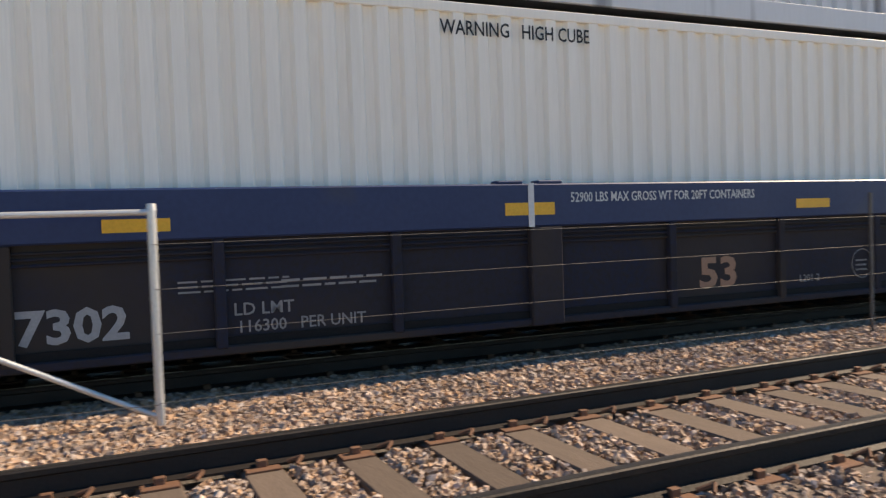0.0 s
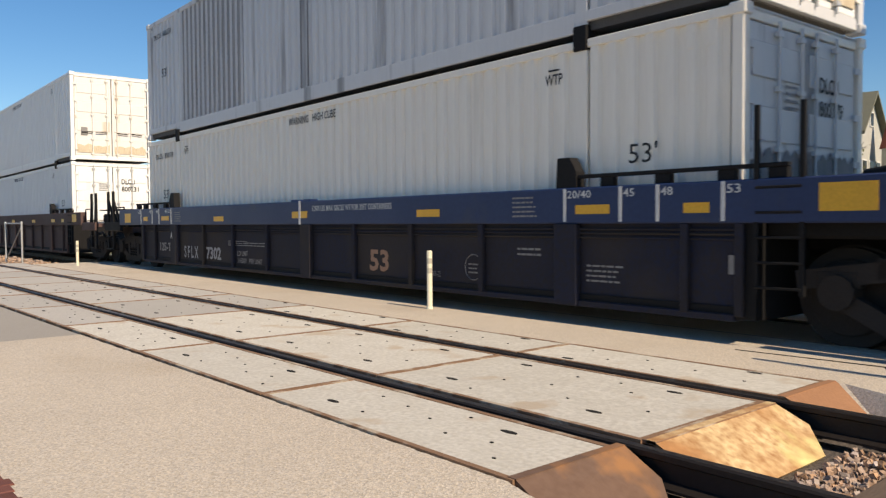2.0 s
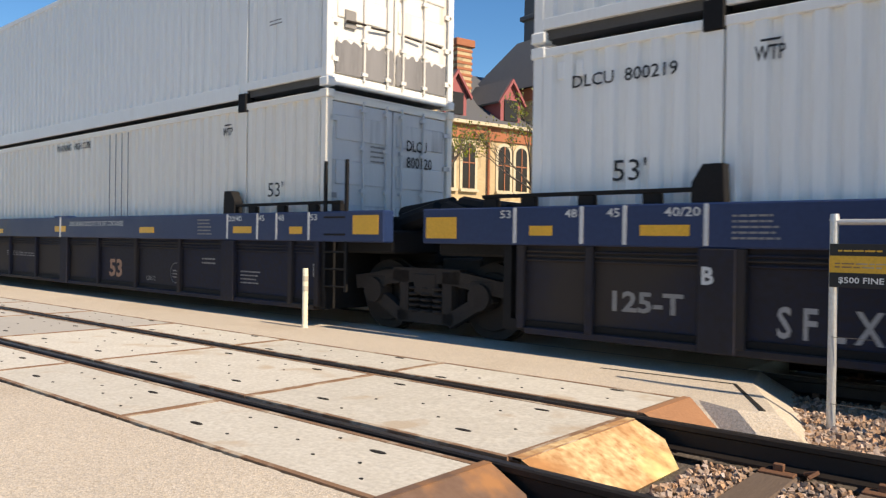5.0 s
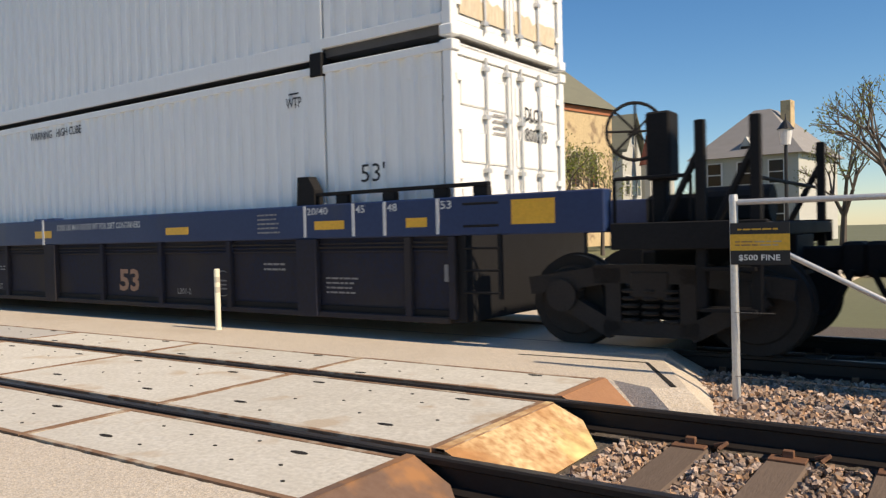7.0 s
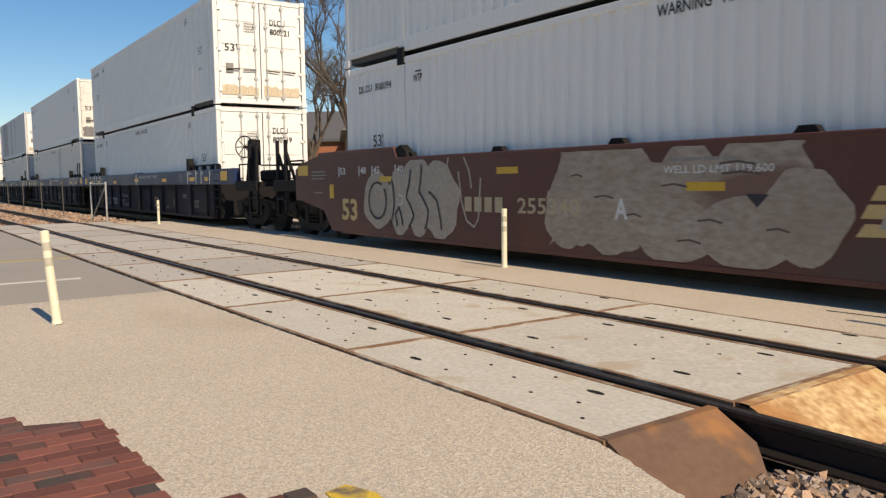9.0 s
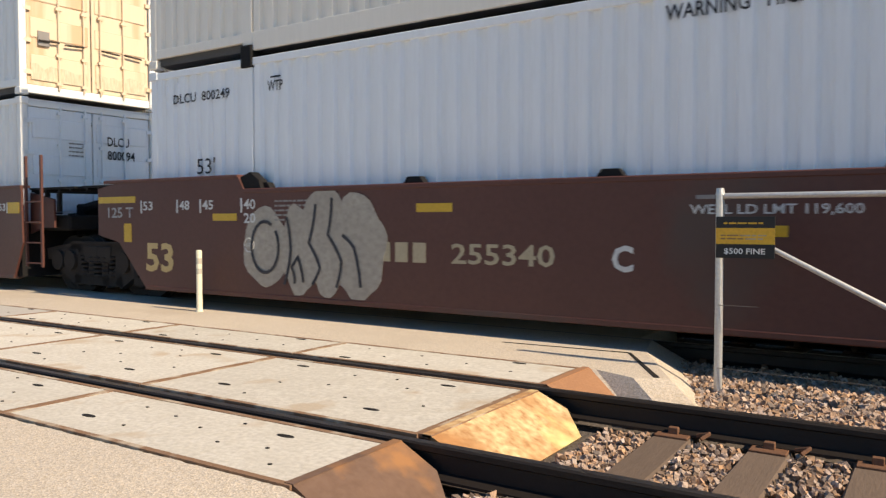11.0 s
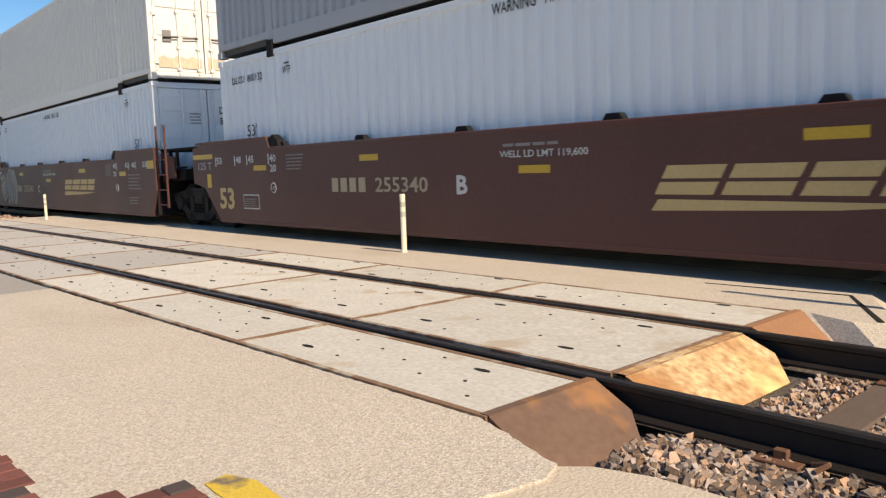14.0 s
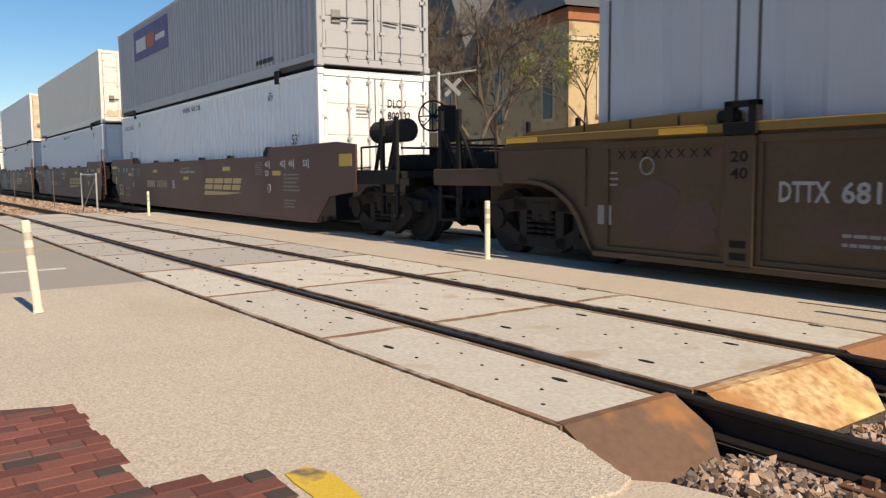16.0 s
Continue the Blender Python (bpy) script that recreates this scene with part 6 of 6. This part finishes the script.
def tree(name, label, at, tall, seed, spread=0.34, leaves=0, depth=5, trunk=0.16, twigs=0):
    rnd = random.Random(seed)
    t = thing(name, label, "tree", at)
    bm, tips = bmesh.new(), []

    def grow(p, d, length, r, level):
        q = p + d * length
        rod(bm, p, q, r, r * 0.68, n=7 if level < 2 else 4)
        if level >= depth:
            tips.append((p, q))
            return
        if level >= depth - 1:
            tips.append((p, q))
        for k in range(3 if level < 3 else 2 + (rnd.random() < 0.4)):
            a = rnd.uniform(0, 2 * math.pi)
            side = d.orthogonal().normalized()
            side.rotate(Matrix.Rotation(a, 3, d))
            nd = (d + side * rnd.uniform(spread, spread * 2.4) + Vector((0, 0, 0.12))).normalized()
            grow(q - d * length * rnd.uniform(0, 0.25), nd, length * rnd.uniform(0.62, 0.82), r * rnd.uniform(0.5, 0.66), level + 1)

    grow(Vector((0, 0, 0)), Vector((rnd.uniform(-0.05, 0.05), rnd.uniform(-0.05, 0.05), 1)).normalized(), tall * 0.27, trunk, 0)
    part("trunk", bm, BARK, t, "grey branching trunk")
    if twigs:
        vs, fs = [], []
        for p, q in tips:
            for _ in range(twigs):
                a = p.lerp(q, rnd.random())
                d = ((q - p).normalized() + Vector((rnd.gauss(0, 0.55), rnd.gauss(0, 0.55), rnd.gauss(0.1, 0.45)))).normalized()
                b, u = a + d * rnd.uniform(0.25, 0.7), d.orthogonal().normalized() * 0.007
                w, n = d.cross(u), len(vs)
                vs += [a + u, a - u * 0.5 + w * 0.87, a - u * 0.5 - w * 0.87, b]
                fs += [(n, n + 1, n + 3), (n + 1, n + 2, n + 3), (n + 2, n, n + 3)]
        me = bpy.data.meshes.new("twig_crown")
        me.from_pydata([tuple(p) for p in vs], [], fs)
        me.materials.append(BARK)
        part("twig_crown", me, BARK, t, "fine bare twigs")
    if leaves:
        vs, fs = [], []
        for _ in range(leaves):
            p, q = rnd.choice(tips)
            c = p.lerp(q, rnd.random()) + Vector((rnd.gauss(0, 0.16), rnd.gauss(0, 0.16), rnd.gauss(0, 0.16)))
            u = Vector((rnd.gauss(0, 1), rnd.gauss(0, 1), rnd.gauss(0, 1))).normalized()
            w = u.orthogonal().normalized()
            s = rnd.uniform(0.04, 0.08)
            n = len(vs)
            vs += [c - u * s, c + w * s * 0.6, c + u * s, c - w * s * 0.6]
            fs.append((n, n + 1, n + 2, n + 3))
        me = bpy.data.meshes.new("crown")
        me.from_pydata([tuple(p) for p in vs], [], fs)
        me.materials.append(LEAF)
        part("crown", me, LEAF, t, "sparse young spring leaves")
    return t


for i, (x, y, h) in enumerate(((-20.6, 22.8, 8.6), (-17.6, 27.4, 8.8), (-17.0, 32.0, 8.6), (-16.4, 35.5, 8.2), (-17.4, 41.5, 9.0))):
    tree("street_tree", "young street tree with sparse spring leaves", (x, y, -0.3), h, 11 + i, 0.34, 1900, 6, 0.13)
tree("bare_tree", "tall bare tree with grey branches", (-31.0, 17.5, -0.3), 12.5, 31, 0.30, 120, 6, 0.24, 8)
tree("bare_tree", "bare tree with dense fine branches beyond the road", (-28.6, 18.6, -0.3), 10.8, 33, 0.33, 60, 6, 0.18, 9)
tree("bare_tree", "slender bare tree with brown twigs before the hall", (-26.6, 22.5, -0.3), 10.5, 38, 0.34, 60, 6, 0.17, 10)
tree("bare_tree", "slender bare tree with brown twigs before the hall", (-25.2, 20.2, -0.3), 9.4, 41, 0.36, 60, 6, 0.15, 10)
tree("bare_tree", "tall bare tree with grey branches", (-43.0, 21.0, -0.3), 12.0, 35, 0.32, 80, 6, 0.24, 6)
tree("broad_tree", "broad tree with budding branches beyond the road", (-2.2, 34.0, -0.3), 9.5, 47, 0.36, 700, 5, 0.2)
tree("small_tree", "small yellow-green tree beside the houses", (-16.3, 52.5, -0.3), 5.2, 58, 0.4, 1600, 5, 0.12)
tree("broad_tree", "broad tree with budding branches beyond the road", (-6.0, 48.0, -0.3), 9.0, 52, 0.36, 900, 5, 0.2)

# ---- loose pieces of the ground ----
BRICK_MESH = mesh_of("brick", boxes((-0.0485, 0.0485, -0.2005, 0.0, -0.06, 0.0), bevel=0.004), BRICK)
HALF_BRICK = mesh_of("brick", boxes((-0.0485, 0.0485, -0.0985, 0.0, -0.06, 0.0), bevel=0.004), BRICK)
walk_bricks = structure("pavement_brick", prism([(-4.5, -1.6), (-2.3, -1.6), (-2.3, 1.15), (-2.62, 1.13), (-2.74, 0.92), (-2.84, 0.70), (-4.17, 0.70), (-4.28, 0.43)], -0.05, -0.0085, "z"), BRICK_BED, "old red brick paving beside the asphalt", "pavement")
rnd = random.Random(5)
for i in range(21):
    x = -4.42 + i * 0.1015
    top = 0.76 if x < -2.84 else 0.96 if x < -2.74 else 1.17
    y = (top if x > -4.15 else 0.43) - rnd.uniform(0.0, 0.045)
    short = i % 2
    while y > -1.5:
        part("brick", HALF_BRICK if short else BRICK_MESH, BRICK, walk_bricks, at=Matrix.Translation((x + rnd.uniform(-0.002, 0.002), y, -0.003 + rnd.uniform(-0.002, 0.001))) @ pose(0, 0, 0, rnd.uniform(-0.4, 0.4), rnd.uniform(-0.6, 0.6), rnd.uniform(-0.8, 0.8)))
        y -= 0.102 if short else 0.204
        short = 0


def stones(name, regions, label, material=STONE, size=(0.016, 0.034)):
    """Loose broken stone as many small faceted pieces."""
    rs = np.random.RandomState(7)
    cube = np.array([(-1, -1, -1), (1, -1, -1), (1, 1, -1), (-1, 1, -1), (-1, -1, 1), (1, -1, 1), (1, 1, 1), (-1, 1, 1)], float)
    quads = np.array([(3, 2, 1, 0), (4, 5, 6, 7), (0, 1, 5, 4), (1, 2, 6, 5), (2, 3, 7, 6), (3, 0, 4, 7)])
    vs, fs, n = [], [], 0
    for x0, x1, y0, y1, z0, z1, count, keep in regions:
        for _ in range(count):
            x, y = rs.uniform(x0, x1), rs.uniform(y0, y1)
            if keep and not keep(x, y):
                continue
            z = z0 + (z1 - z0) * (y - y0) / (y1 - y0)
            c = cube * rs.uniform(0.45, 1.0, (8, 3)) * rs.uniform(0.7, 1.15, 3) * rs.uniform(*size)
            a, b, g = rs.uniform(0, 6.28, 3)
            r = np.array(Euler((a, b, g)).to_matrix())
            vs.append(c @ r.T + (x, y, z + rs.uniform(-0.02, 0.03)))
            fs.append(quads + n)
            n += 8
    me = bpy.data.meshes.new(name)
    me.from_pydata(np.concatenate(vs).tolist(), [], np.concatenate(fs).tolist())
    me.materials.append(material)
    ob = part(name, me, material)
    return tagged(ob, label, "gravel", kind="stuff")


off_tie = lambda x, y: abs(((x + 1.42 + 0.2725) % 0.545) - 0.2725) > 0.12
shoulder = lambda x, y: x > -1.75 - (5.6 - y) * 0.1 if y < 5.7 else x > -2.3 + (6.9 - y) * 0.5 and y < 7.2 - 0.022 * x
near_edge = lambda x, y: x > -2.0 + max(0.0, (2.75 - y)) * 1.5
stones("gravel_between", [(-2.4, 3, 4.95, 7.35, -0.19, -0.20, 22000, shoulder), (3, 9, 4.95, 7.1, -0.19, -0.2, 16000, None), (9, 26, 4.95, 6.8, -0.19, -0.2, 7000, None)], "sunlit tan and pink broken stone between the tracks", size=(0.012, 0.029))
stones("gravel_in_track", [(-1.98, 9, 3.42, 4.68, -0.205, -0.205, 19000, off_tie), (9, 22, 3.42, 4.68, -0.20, -0.20, 3500, off_tie)], "broken stone between the wooden ties", size=(0.010, 0.025))
stones("gravel_near", [(-2.0, 4, 2.40, 3.22, -0.21, -0.20, 10500, near_edge), (4, 14, 2.45, 3.22, -0.21, -0.2, 2500, None)], "grey and pink broken stone beside the rail", STONE_GREY, (0.012, 0.029))
stones("gravel_beyond", [(-45, -25.2, 2.2, 7.3, -0.2, -0.2, 6000, None), (-70, -45, 2.2, 7.3, -0.2, -0.2, 3000, None)], "pale broken stone beyond the road", size=(0.03, 0.07))


def motions():
    times = [0.0, 0.3, 0.6, 0.9, 1.2] + [i / 2 for i in range(3, 33)]
    for ob, offset, z in TRAIN:
        walk(ob, [(t, on_line(START + offset - SPEED * t, z)) for t in times])
    turn = math.degrees(SPEED / 0.457)
    steps = [i / 15 for i in range(0, 241)]  # under 70 degrees a step
    for ob, x in WHEELSETS:
        walk(ob, [(t, pose(x, 0, 0.457, 0, -turn * t, 0)) for t in steps])


motions()
